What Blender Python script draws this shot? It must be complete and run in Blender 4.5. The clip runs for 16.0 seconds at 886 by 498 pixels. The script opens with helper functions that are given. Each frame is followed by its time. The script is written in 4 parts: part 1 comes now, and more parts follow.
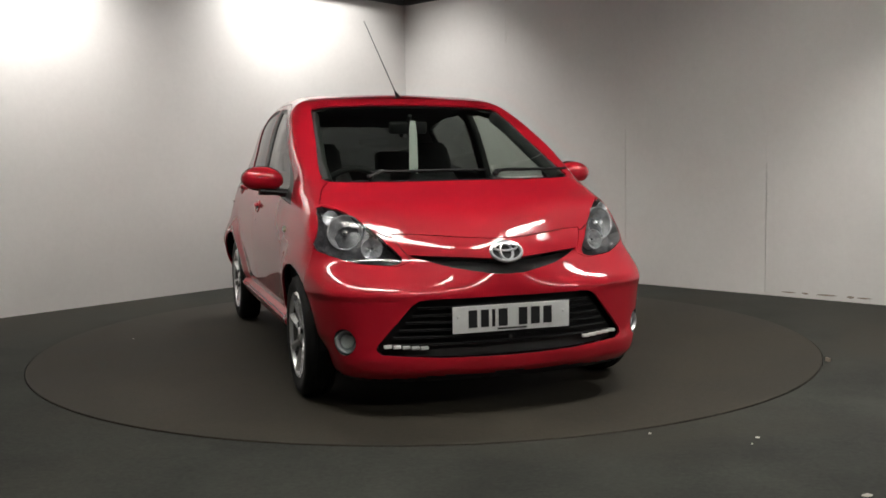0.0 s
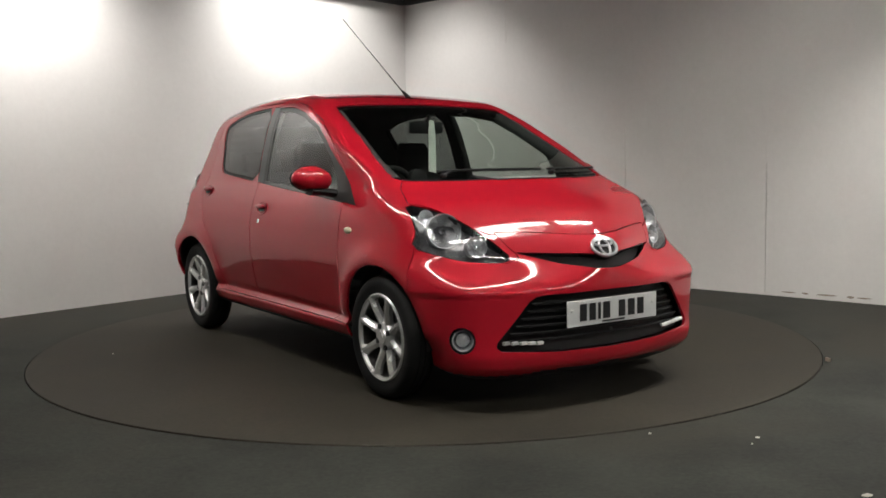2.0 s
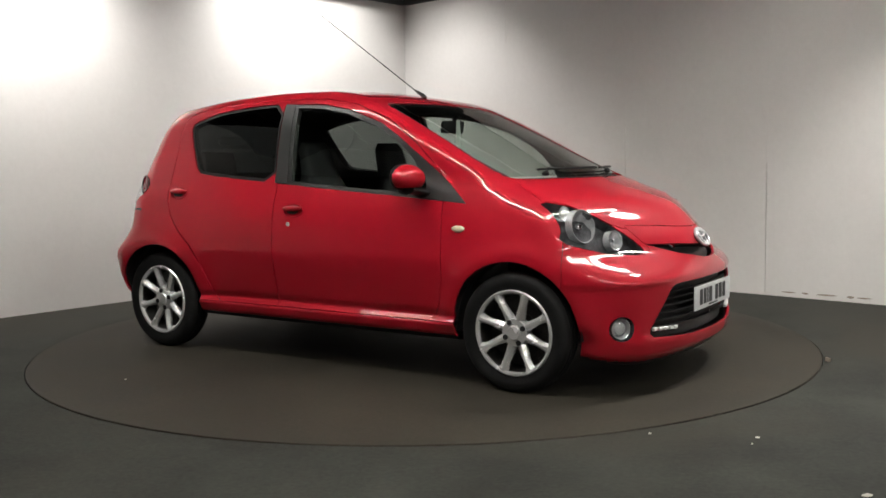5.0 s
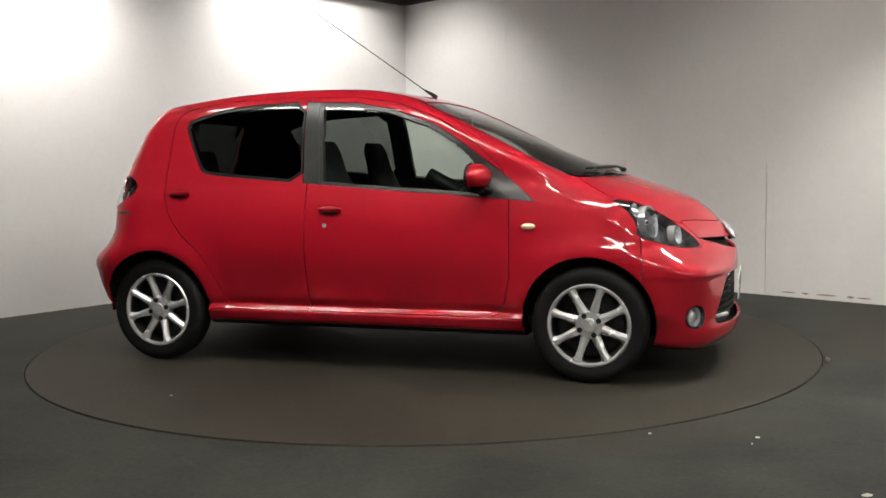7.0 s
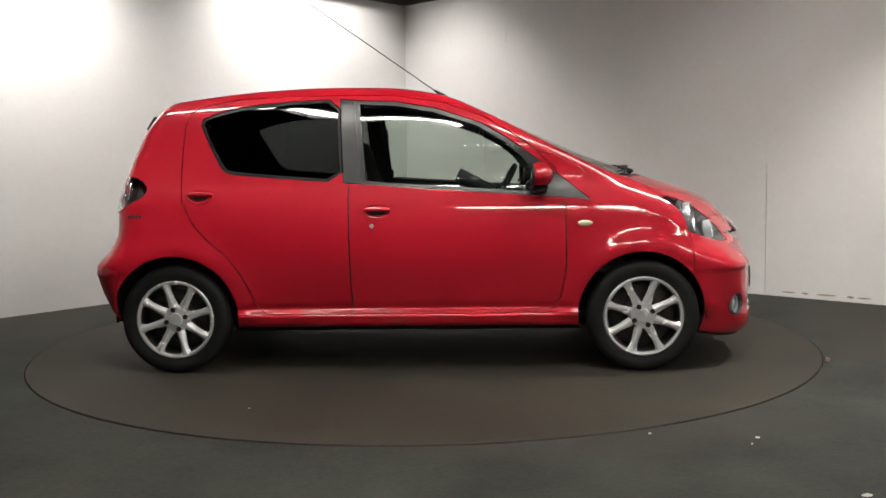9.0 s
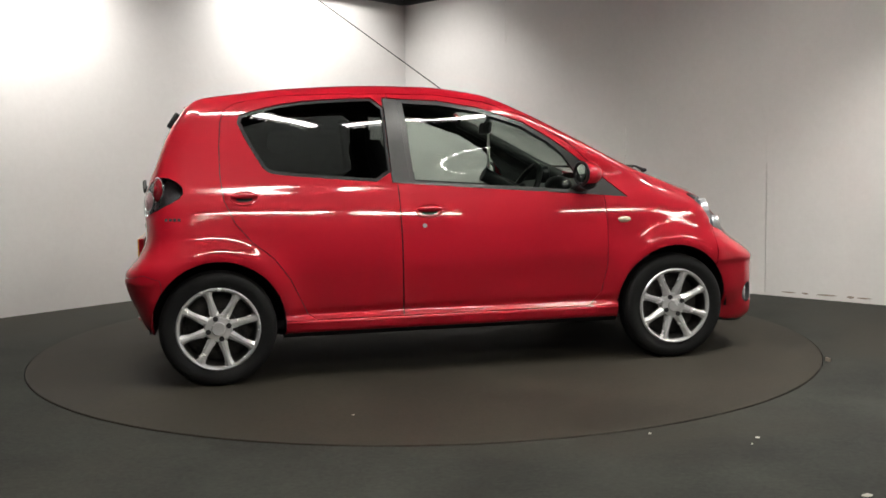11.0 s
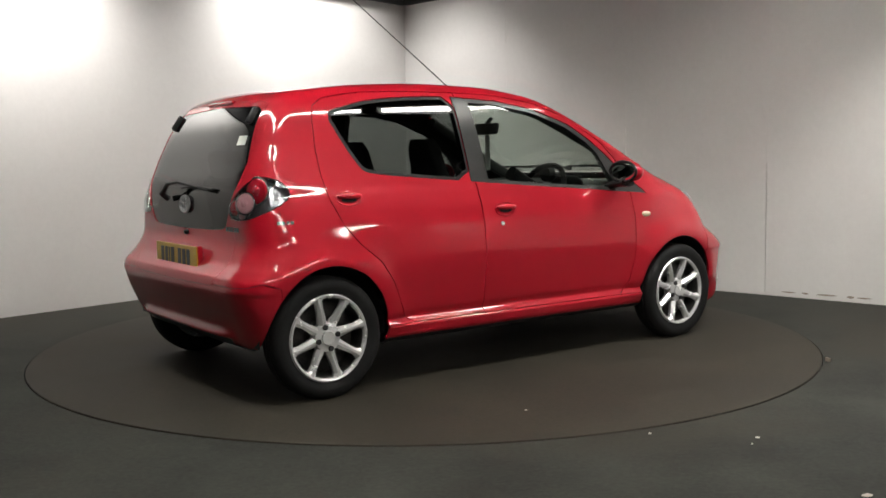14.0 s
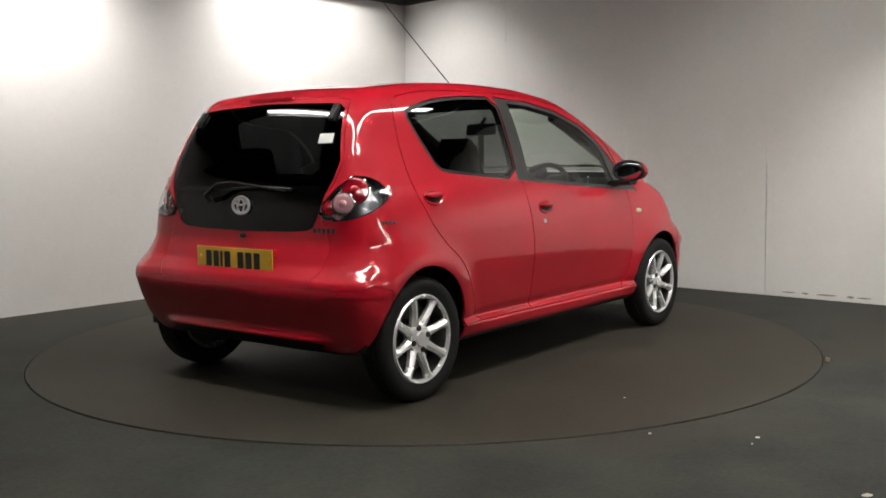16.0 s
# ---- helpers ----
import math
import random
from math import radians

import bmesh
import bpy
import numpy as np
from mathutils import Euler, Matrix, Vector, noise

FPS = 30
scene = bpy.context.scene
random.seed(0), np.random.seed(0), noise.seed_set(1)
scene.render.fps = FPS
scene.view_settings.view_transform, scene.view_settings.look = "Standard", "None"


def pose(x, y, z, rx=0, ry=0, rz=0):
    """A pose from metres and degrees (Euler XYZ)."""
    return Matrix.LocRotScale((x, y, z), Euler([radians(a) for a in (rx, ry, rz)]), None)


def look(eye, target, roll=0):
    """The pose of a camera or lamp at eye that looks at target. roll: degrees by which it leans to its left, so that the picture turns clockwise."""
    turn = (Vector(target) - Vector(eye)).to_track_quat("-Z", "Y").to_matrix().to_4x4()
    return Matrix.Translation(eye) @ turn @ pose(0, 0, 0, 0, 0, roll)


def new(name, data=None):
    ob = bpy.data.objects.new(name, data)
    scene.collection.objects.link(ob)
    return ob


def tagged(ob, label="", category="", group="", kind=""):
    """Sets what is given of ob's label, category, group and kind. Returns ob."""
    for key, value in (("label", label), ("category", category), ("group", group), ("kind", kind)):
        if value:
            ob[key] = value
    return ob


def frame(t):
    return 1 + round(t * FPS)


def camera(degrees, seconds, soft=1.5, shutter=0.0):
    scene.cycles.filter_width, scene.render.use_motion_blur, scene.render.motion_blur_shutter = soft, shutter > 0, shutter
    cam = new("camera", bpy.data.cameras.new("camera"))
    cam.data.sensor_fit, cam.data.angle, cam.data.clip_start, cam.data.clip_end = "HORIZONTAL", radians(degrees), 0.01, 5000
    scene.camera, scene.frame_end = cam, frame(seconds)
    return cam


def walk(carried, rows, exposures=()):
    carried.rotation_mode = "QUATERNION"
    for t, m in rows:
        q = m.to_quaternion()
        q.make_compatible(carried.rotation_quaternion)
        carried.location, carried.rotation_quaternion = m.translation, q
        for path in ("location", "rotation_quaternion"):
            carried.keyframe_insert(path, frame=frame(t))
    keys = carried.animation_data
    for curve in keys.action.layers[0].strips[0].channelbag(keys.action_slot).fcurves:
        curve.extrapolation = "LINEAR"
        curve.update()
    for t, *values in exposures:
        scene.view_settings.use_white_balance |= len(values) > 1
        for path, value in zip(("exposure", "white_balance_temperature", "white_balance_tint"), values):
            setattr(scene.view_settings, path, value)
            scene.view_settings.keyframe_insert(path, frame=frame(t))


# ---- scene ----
EYE = Vector((0.0, -5.722, 1.054))
AHEAD, RIGHT = Vector((0.01893, 0.99569, -0.09077)), Vector((0.99967, -0.02043, -0.01559))
UP = RIGHT.cross(AHEAD)
CAMERA_POSE = Matrix.Translation(EYE) @ Matrix((RIGHT, UP, -AHEAD)).transposed().to_4x4()
cam = camera(49.3, 16.0, soft=1.6)
walk(cam, [(0.0, CAMERA_POSE), (16.0, CAMERA_POSE)], exposures=[(0.0, -0.06, 6500, 10), (1.0, -0.03, 6500, 10), (3.0, 0.13, 6500, 10), (4.0, 0.20, 6500, 10), (7.0, 0.32, 6500, 10), (9.0, 0.32, 6500, 10), (12.0, 0.22, 6500, 10), (14.0, 0.17, 6500, 10), (16.0, 0.18, 6500, 10)])


def heading(t):
    """The turntable's angle: the car's heading in degrees from +x."""
    return -72.674 + 7.581 * t + 0.00816 * t * t - 0.0000305 * t ** 3


# ---- world and lights ----
world = bpy.data.worlds.new("world")
scene.world = world
world.use_nodes = True
world.node_tree.nodes["Background"].inputs["Color"].default_value = (0.02, 0.02, 0.021, 1)
world.node_tree.nodes["Background"].inputs["Strength"].default_value = 0.1


# ---- materials ----
def material(name, base=(0.5, 0.5, 0.5), rough=0.5, metal=0.0, coat=0.0, trans=0.0, ior=1.5, spec=0.5):
    m = bpy.data.materials.new(name)
    m.use_nodes = True
    b = m.node_tree.nodes["Principled BSDF"]
    b.inputs["Base Color"].default_value = (*base, 1)
    b.inputs["Roughness"].default_value = rough
    b.inputs["Metallic"].default_value = metal
    b.inputs["Coat Weight"].default_value = coat
    b.inputs["Coat Roughness"].default_value = 0.055
    b.inputs["Transmission Weight"].default_value = trans
    b.inputs["IOR"].default_value = ior
    b.inputs["Specular IOR Level"].default_value = spec
    return m


def node(m, kind, **inputs):
    n = m.node_tree.nodes.new(kind)
    for key, value in inputs.items():
        n.inputs[key.replace("_", " ")].default_value = value
    return n


def mottled(m, low, high, scales=(3.0, 60.0), rough=(0.5, 0.7), bump=0.0, share=0.35):
    """Colour, roughness and relief that vary at two scales in the thing's own space."""
    nt, b = m.node_tree, m.node_tree.nodes["Principled BSDF"]
    tc = nt.nodes.new("ShaderNodeTexCoord")
    big = node(m, "ShaderNodeTexNoise", Scale=scales[0], Detail=6.0, Roughness=0.62)
    small = node(m, "ShaderNodeTexNoise", Scale=scales[1], Detail=4.0, Roughness=0.7)
    both = nt.nodes.new("ShaderNodeMix")
    both.data_type = "FLOAT"
    both.inputs[0].default_value = share
    ramp_c = nt.nodes.new("ShaderNodeValToRGB")
    ramp_c.color_ramp.elements[0].position, ramp_c.color_ramp.elements[1].position = 0.37, 0.63
    ramp_c.color_ramp.elements[0].color, ramp_c.color_ramp.elements[1].color = (*low, 1), (*high, 1)
    to_rough = node(m, "ShaderNodeMapRange", To_Min=rough[0], To_Max=rough[1])
    for n in (big, small):
        nt.links.new(tc.outputs["Object"], n.inputs["Vector"])
    nt.links.new(big.outputs["Fac"], both.inputs[2])
    nt.links.new(small.outputs["Fac"], both.inputs[3])
    nt.links.new(both.outputs[0], ramp_c.inputs["Fac"])
    nt.links.new(ramp_c.outputs["Color"], b.inputs["Base Color"])
    nt.links.new(big.outputs["Fac"], to_rough.inputs["Value"])
    nt.links.new(to_rough.outputs["Result"], b.inputs["Roughness"])
    if bump:
        bp = node(m, "ShaderNodeBump", Strength=bump, Distance=0.003)
        nt.links.new(small.outputs["Fac"], bp.inputs["Height"])
        nt.links.new(bp.outputs["Normal"], b.inputs["Normal"])
    return m


def glow(name, colour, strength):
    m = material(name, colour, 0.4)
    b = m.node_tree.nodes["Principled BSDF"]
    b.inputs["Emission Color"].default_value = (*colour, 1)
    b.inputs["Emission Strength"].default_value = strength
    return m


WALL = mottled(material("painted_wall"), (0.735, 0.72, 0.70), (0.79, 0.775, 0.755), (1.2, 25.0), (0.55, 0.7), 0.06)
FLOOR = mottled(material("floor_covering"), (0.0145, 0.0155, 0.013), (0.043, 0.045, 0.038), (2.0, 48.0), (0.75, 0.95), 0.5)
DECK = mottled(material("turntable_deck"), (0.019, 0.0166, 0.0118), (0.041, 0.0356, 0.0258), (1.6, 52.0), (0.6, 0.8), 0.25)
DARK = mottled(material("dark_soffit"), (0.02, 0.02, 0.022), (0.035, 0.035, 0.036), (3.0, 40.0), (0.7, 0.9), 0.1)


def worn(m, wear, scale):
    """Large worn patches of another colour over a mottled material."""
    nt, b = m.node_tree, m.node_tree.nodes["Principled BSDF"]
    old = b.inputs["Base Color"].links[0].from_socket
    tc = nt.nodes.new("ShaderNodeTexCoord")
    patch = node(m, "ShaderNodeTexNoise", Scale=scale, Detail=5.0, Roughness=0.6, Distortion=0.4)
    amount = node(m, "ShaderNodeMapRange", From_Min=0.46, From_Max=0.62, To_Min=0.0, To_Max=0.75)
    mix = nt.nodes.new("ShaderNodeMix")
    mix.data_type = "RGBA"
    mix.inputs[7].default_value = (*wear, 1)
    nt.links.new(tc.outputs["Object"], patch.inputs["Vector"])
    nt.links.new(patch.outputs["Fac"], amount.inputs["Value"])
    nt.links.new(amount.outputs["Result"], mix.inputs[0])
    nt.links.new(old, mix.inputs[6])
    nt.links.new(mix.outputs[2], b.inputs["Base Color"])


worn(FLOOR, (0.036, 0.0325, 0.0245), 0.55)
worn(DECK, (0.027, 0.0235, 0.0168), 1.1)
SEAM = material("seam_shadow_gap", (0.05, 0.048, 0.045), 0.8)
STEEL = mottled(material("steel_rim"), (0.10, 0.095, 0.09), (0.2, 0.19, 0.18), (8.0, 90.0), (0.35, 0.6), 0.1)
STEEL.node_tree.nodes["Principled BSDF"].inputs["Metallic"].default_value = 0.8
TUBE = glow("fluorescent_tube", (1.0, 0.97, 0.9), 56.0)
FITTING = material("grey_enamel", (0.28, 0.28, 0.28), 0.45)
PAINT = material("red_paint", (0.56, 0.01, 0.02), 0.5, 0.0, 1.0, spec=0.15)
RUBBER = mottled(material("tyre_rubber"), (0.004, 0.004, 0.0043), (0.009, 0.009, 0.0093), (12.0, 150.0), (0.6, 0.8), 0.15)
BLACK = mottled(material("black_plastic"), (0.012, 0.012, 0.013), (0.02, 0.02, 0.021), (9.0, 200.0), (0.4, 0.55), 0.1)
ALLOY = mottled(material("silver_alloy"), (0.74, 0.74, 0.745), (0.82, 0.82, 0.825), (14.0, 160.0), (0.2, 0.32))
ALLOY.node_tree.nodes["Principled BSDF"].inputs["Metallic"].default_value = 0.6

for dull in (RUBBER, FLOOR, DECK, BLACK):
    dull.node_tree.nodes["Principled BSDF"].inputs["Specular IOR Level"].default_value = 0.25


# ---- mesh helpers ----
def part(name, bm, mat, parent=None, label="", smooth=False):
    """One mesh object out of a bmesh, under a thing or a part."""
    me = bpy.data.meshes.new(name)
    bmesh.ops.recalc_face_normals(bm, faces=bm.faces)
    bm.to_mesh(me)
    bm.free()
    me.materials.append(mat)
    if smooth:
        me.shade_smooth()
        me.set_sharp_from_angle(angle=radians(40))
    ob = new(name, me)
    ob.parent = parent
    if label:
        ob["label"] = label
    return ob


def box(size, at=(0, 0, 0), turn=None, bevel=0.0, bm=None):
    """A bevelled box, added to bm."""
    bm = bm or bmesh.new()
    got = bmesh.ops.create_cube(bm, size=1.0)["verts"]
    m = Matrix.Translation(at) @ (turn or Matrix()) @ Matrix.Diagonal((*size, 1))
    bmesh.ops.transform(bm, matrix=m, verts=got)
    if bevel:
        edges = list({e for v in got for e in v.link_edges})
        bmesh.ops.bevel(bm, geom=edges, offset=bevel, segments=2, profile=0.5, affect="EDGES")
    return bm


def lathe(profile, n=48, axis="y", bm=None, at=(0, 0, 0)):
    """A profile of (radius, along) turned about an axis."""
    bm = bm or bmesh.new()
    rings = []
    for r, h in profile:
        ring = []
        for i in range(n):
            a = 2 * math.pi * i / n
            c, s = r * math.cos(a), r * math.sin(a)
            p = {"y": (c, h, s), "z": (c, s, h), "x": (h, c, s)}[axis]
            ring.append(bm.verts.new(Vector(p) + Vector(at)))
        rings.append(ring)
    for a, b in zip(rings, rings[1:]):
        for i in range(n):
            bm.faces.new((a[i], a[(i + 1) % n], b[(i + 1) % n], b[i]))
    return bm


def prism(outline, lo, hi, m=None, bm=None):
    """An outline in a plane, drawn out from lo to hi along its third axis, then placed by m."""
    bm = bm or bmesh.new()
    m = m or Matrix()
    a = [bm.verts.new(m @ Vector((x, y, lo))) for x, y in outline]
    b = [bm.verts.new(m @ Vector((x, y, hi))) for x, y in outline]
    bm.faces.new(a[::-1])
    bm.faces.new(b)
    n = len(a)
    for i in range(n):
        bm.faces.new((a[i], a[(i + 1) % n], b[(i + 1) % n], b[i]))
    return bm


def tube(points, radius, n=8, bm=None):
    """A round bar along points; radius may change from point to point."""
    bm = bm or bmesh.new()
    pts = [Vector(p) for p in points]
    radii = radius if isinstance(radius, (list, tuple)) else [radius] * len(pts)
    rings = []
    side = None
    for i, p in enumerate(pts):
        d = (pts[min(i + 1, len(pts) - 1)] - pts[max(i - 1, 0)]).normalized()
        if side is None:
            side = d.orthogonal().normalized()
        side = (side - d * side.dot(d)).normalized()
        up = d.cross(side)
        rings.append([bm.verts.new(p + (side * math.cos(a) + up * math.sin(a)) * radii[i]) for a in (2 * math.pi * k / n for k in range(n))])
    for a, b in zip(rings, rings[1:]):
        for i in range(n):
            bm.faces.new((a[i], a[(i + 1) % n], b[(i + 1) % n], b[i]))
    bm.faces.new(rings[0][::-1])
    bm.faces.new(rings[-1])
    return bm


# ---- the room ----
CORNER = Vector((-0.165, 4.23, 0))
LEFT_WAY, RIGHT_WAY = Vector((-0.667, -0.745, 0)).normalized(), Vector((0.712, -0.702, 0)).normalized()
LEFT_IN, RIGHT_IN = Vector((0.745, -0.667, 0)).normalized(), Vector((-0.702, -0.712, 0)).normalized()
WALL_HEIGHT, ROOM_HEIGHT = 2.615, 3.6


def wall_space(way, inward):
    """A frame with its origin in the corner: along the wall, into the room, up."""
    return Matrix.Translation(CORNER) @ Matrix((way, inward, Vector((0, 0, 1)))).transposed().to_4x4()


L_SPACE, R_SPACE = wall_space(LEFT_WAY, LEFT_IN), wall_space(RIGHT_WAY, RIGHT_IN)


CHALK = material("pale_grit", (0.6, 0.58, 0.52), 0.9)
SCUFF = material("brown_scuff", (0.30, 0.25, 0.20), 0.9)
CHROME = material("chrome", (0.8, 0.8, 0.82), 0.08, 1.0)
SMOKE = mottled(material("smoked_chrome"), (0.12, 0.12, 0.125), (0.2, 0.2, 0.21), (10.0, 90.0), (0.18, 0.3))
SMOKE.node_tree.nodes["Principled BSDF"].inputs["Metallic"].default_value = 0.7
# brake steel; its dark tone also stands for shade on the rim barrels
DISC_AND_SHADE = mottled(material("brake_steel_and_barrel_shade"), (0.04, 0.04, 0.04), (0.09, 0.085, 0.08), (20.0, 160.0), (0.35, 0.55))
DISC_AND_SHADE.node_tree.nodes["Principled BSDF"].inputs["Metallic"].default_value = 0.9
TRIM = mottled(material("grey_trim"), (0.035, 0.037, 0.036), (0.055, 0.057, 0.056), (7.0, 160.0), (0.4, 0.6), 0.1)
CLOTH = mottled(material("seat_cloth"), (0.018, 0.018, 0.02), (0.04, 0.04, 0.043), (6.0, 300.0), (0.8, 0.95), 0.4)
WHITE = mottled(material("plate_white"), (0.66, 0.67, 0.67), (0.74, 0.75, 0.75), (9.0, 120.0), (0.3, 0.45))
YELLOW = mottled(material("plate_yellow"), (0.55, 0.33, 0.02), (0.64, 0.40, 0.03), (9.0, 120.0), (0.3, 0.45))
INK = material("plate_black", (0.012, 0.012, 0.014), 0.4)
RED_LAMP = material("red_lamp_lens", (0.42, 0.008, 0.02), 0.08, 0.0, 1.0)
PALE_LAMP = material("clear_lamp_lens", (0.55, 0.27, 0.30), 0.06, 0.0, 1.0)
SILVER = mottled(material("lamp_silver"), (0.70, 0.71, 0.73), (0.82, 0.83, 0.85), (25.0, 120.0), (0.12, 0.25))
SILVER.node_tree.nodes["Principled BSDF"].inputs["Metallic"].default_value = 0.55
FRAME = mottled(material("satin_frame"), (0.028, 0.029, 0.029), (0.042, 0.043, 0.043), (7.0, 160.0), (0.28, 0.42), 0.05)
DASH = mottled(material("grey_dashboard"), (0.09, 0.092, 0.09), (0.13, 0.132, 0.13), (7.0, 200.0), (0.5, 0.7), 0.1)
CARD = material("hanging_card", (0.75, 0.78, 0.74), 0.6)


def sheet_glass(name, tint, ior=1.5):
    """A thin pane: lets the view through, tinted, and mirrors more at a glancing angle."""
    m = bpy.data.materials.new(name)
    m.use_nodes = True
    nt = m.node_tree
    nt.nodes.remove(nt.nodes["Principled BSDF"])
    clear, shine = nt.nodes.new("ShaderNodeBsdfTransparent"), nt.nodes.new("ShaderNodeBsdfGlossy")
    clear.inputs["Color"].default_value = (*tint, 1)
    shine.inputs["Roughness"].default_value = 0.01
    weight, mix = nt.nodes.new("ShaderNodeLayerWeight"), nt.nodes.new("ShaderNodeMixShader")
    weight.inputs["Blend"].default_value = 0.5
    steep, share = nt.nodes.new("ShaderNodeMath"), nt.nodes.new("ShaderNodeMapRange")
    steep.operation, steep.inputs[1].default_value = "POWER", 4.6
    share.inputs["To Min"].default_value = 1.3 * ((ior - 1) / (ior + 1)) ** 2
    nt.links.new(weight.outputs["Facing"], steep.inputs[0])
    nt.links.new(steep.outputs[0], share.inputs["Value"])
    nt.links.new(share.outputs["Result"], mix.inputs[0])
    nt.links.new(clear.outputs[0], mix.inputs[1])
    nt.links.new(shine.outputs[0], mix.inputs[2])
    nt.links.new(mix.outputs[0], nt.nodes["Material Output"].inputs["Surface"])
    return m


GLASS = sheet_glass("window_glass", (0.74, 0.80, 0.76), 1.6)
PRIVACY = sheet_glass("privacy_glass", (0.20, 0.212, 0.208), 1.55)
TAIL_PANE = sheet_glass("tailgate_glass", (0.075, 0.08, 0.08), 1.6)
LENS = sheet_glass("lamp_lens", (0.93, 0.94, 0.95), 1.5)


def paint_flake():
    """Red clear-coated paint with a faint flake and orange-peel."""
    nt, b = PAINT.node_tree, PAINT.node_tree.nodes["Principled BSDF"]
    tc = nt.nodes.new("ShaderNodeTexCoord")
    flake = node(PAINT, "ShaderNodeTexNoise", Scale=900.0, Detail=2.0)
    drift = node(PAINT, "ShaderNodeTexNoise", Scale=2.5, Detail=3.0)
    r = nt.nodes.new("ShaderNodeValToRGB")
    r.color_ramp.elements[0].color, r.color_ramp.elements[1].color = (0.40, 0.005, 0.017, 1), (0.45, 0.007, 0.021, 1)
    add = nt.nodes.new("ShaderNodeMix")
    add.data_type = "FLOAT"
    add.inputs[0].default_value = 0.5
    peel = node(PAINT, "ShaderNodeBump", Strength=0.012, Distance=0.002)
    for n in (flake, drift):
        nt.links.new(tc.outputs["Object"], n.inputs["Vector"])
    nt.links.new(flake.outputs["Fac"], add.inputs[2])
    nt.links.new(drift.outputs["Fac"], add.inputs[3])
    nt.links.new(add.outputs[0], r.inputs["Fac"])
    nt.links.new(r.outputs["Color"], b.inputs["Base Color"])
    nt.links.new(flake.outputs["Fac"], peel.inputs["Height"])
    nt.links.new(peel.outputs["Normal"], b.inputs["Normal"])


paint_flake()


# ---- the shape of the car's skin (x forward, y to its left, z up; origin on the floor between the axles) ----
def curve_of(xs, ys):
    """A smooth curve through a few knots that does not overshoot."""
    xs, ys = np.array(xs, float), np.array(ys, float)
    h, d = np.diff(xs), np.diff(ys) / np.diff(xs)
    m = np.concatenate([[d[0]], np.where(d[:-1] * d[1:] > 0, 2 * d[:-1] * d[1:] / (d[:-1] + d[1:] + 1e-12), 0), [d[-1]]])

    def at(x):
        x = np.clip(x, xs[0], xs[-1])
        i = np.clip(np.searchsorted(xs, x) - 1, 0, len(h) - 1)
        s = (x - xs[i]) / h[i]
        return ((1 + 2 * s) * (1 - s) ** 2 * ys[i] + s * (1 - s) ** 2 * h[i] * m[i]
                + s * s * (3 - 2 * s) * ys[i + 1] + s * s * (s - 1) * h[i] * m[i + 1])
    return at


def ramp(a, b, x):
    s = np.clip((x - a) / (b - a), 0, 1)
    return s * s * (3 - 2 * s)


TOP = curve_of([-1.6, -1.42, -1.28, -1.08, -0.76, -0.43, -0.11, 0.16, 0.4, 0.63, 0.98, 1.15, 1.26, 1.48, 1.68, 1.78, 1.9],
               [1.263, 1.341, 1.383, 1.412, 1.442, 1.453, 1.446, 1.408, 1.315, 1.213, 1.06, 1.0, 0.958, 0.883, 0.797, 0.727, 0.615])
CROWN = curve_of([-1.5, 0.0, 0.3, 0.6, 1.0, 1.15, 1.3, 1.9],
                 [0.09, 0.058, 0.052, 0.086, 0.146, 0.165, 0.174, 0.22])
SIDE = curve_of([0.1, 0.2, 0.26, 0.32, 0.42, 0.6, 0.72, 0.82, 0.9, 0.95, 1.1, 1.25, 1.37, 1.5],
                [0.690, 0.722, 0.737, 0.748, 0.766, 0.79, 0.782, 0.762, 0.735, 0.715, 0.678, 0.634, 0.582, 0.52])
NOSE = curve_of([0.1, 0.16, 0.2, 0.24, 0.3, 0.5, 0.6, 0.68, 0.76, 0.9],
                [1.74, 1.79, 1.825, 1.83, 1.822, 1.82, 1.81, 1.782, 1.738, 1.685])
TAIL = curve_of([0.1, 0.2, 0.27, 0.30, 0.33, 0.37, 0.43, 0.5, 0.545, 0.58, 0.62, 0.72, 0.85, 0.95, 1.05, 1.2, 1.32, 1.5],
                [1.41, 1.462, 1.514, 1.530, 1.542, 1.558, 1.583, 1.600, 1.594, 1.566, 1.534, 1.499, 1.503, 1.486, 1.448, 1.39, 1.339, 1.295])


def meet(a, b, k):
    """The rounded meeting of two surfaces."""
    h = np.maximum(k - np.abs(a - b), 0) / k
    return np.maximum(a, b) + h * h * k / 4


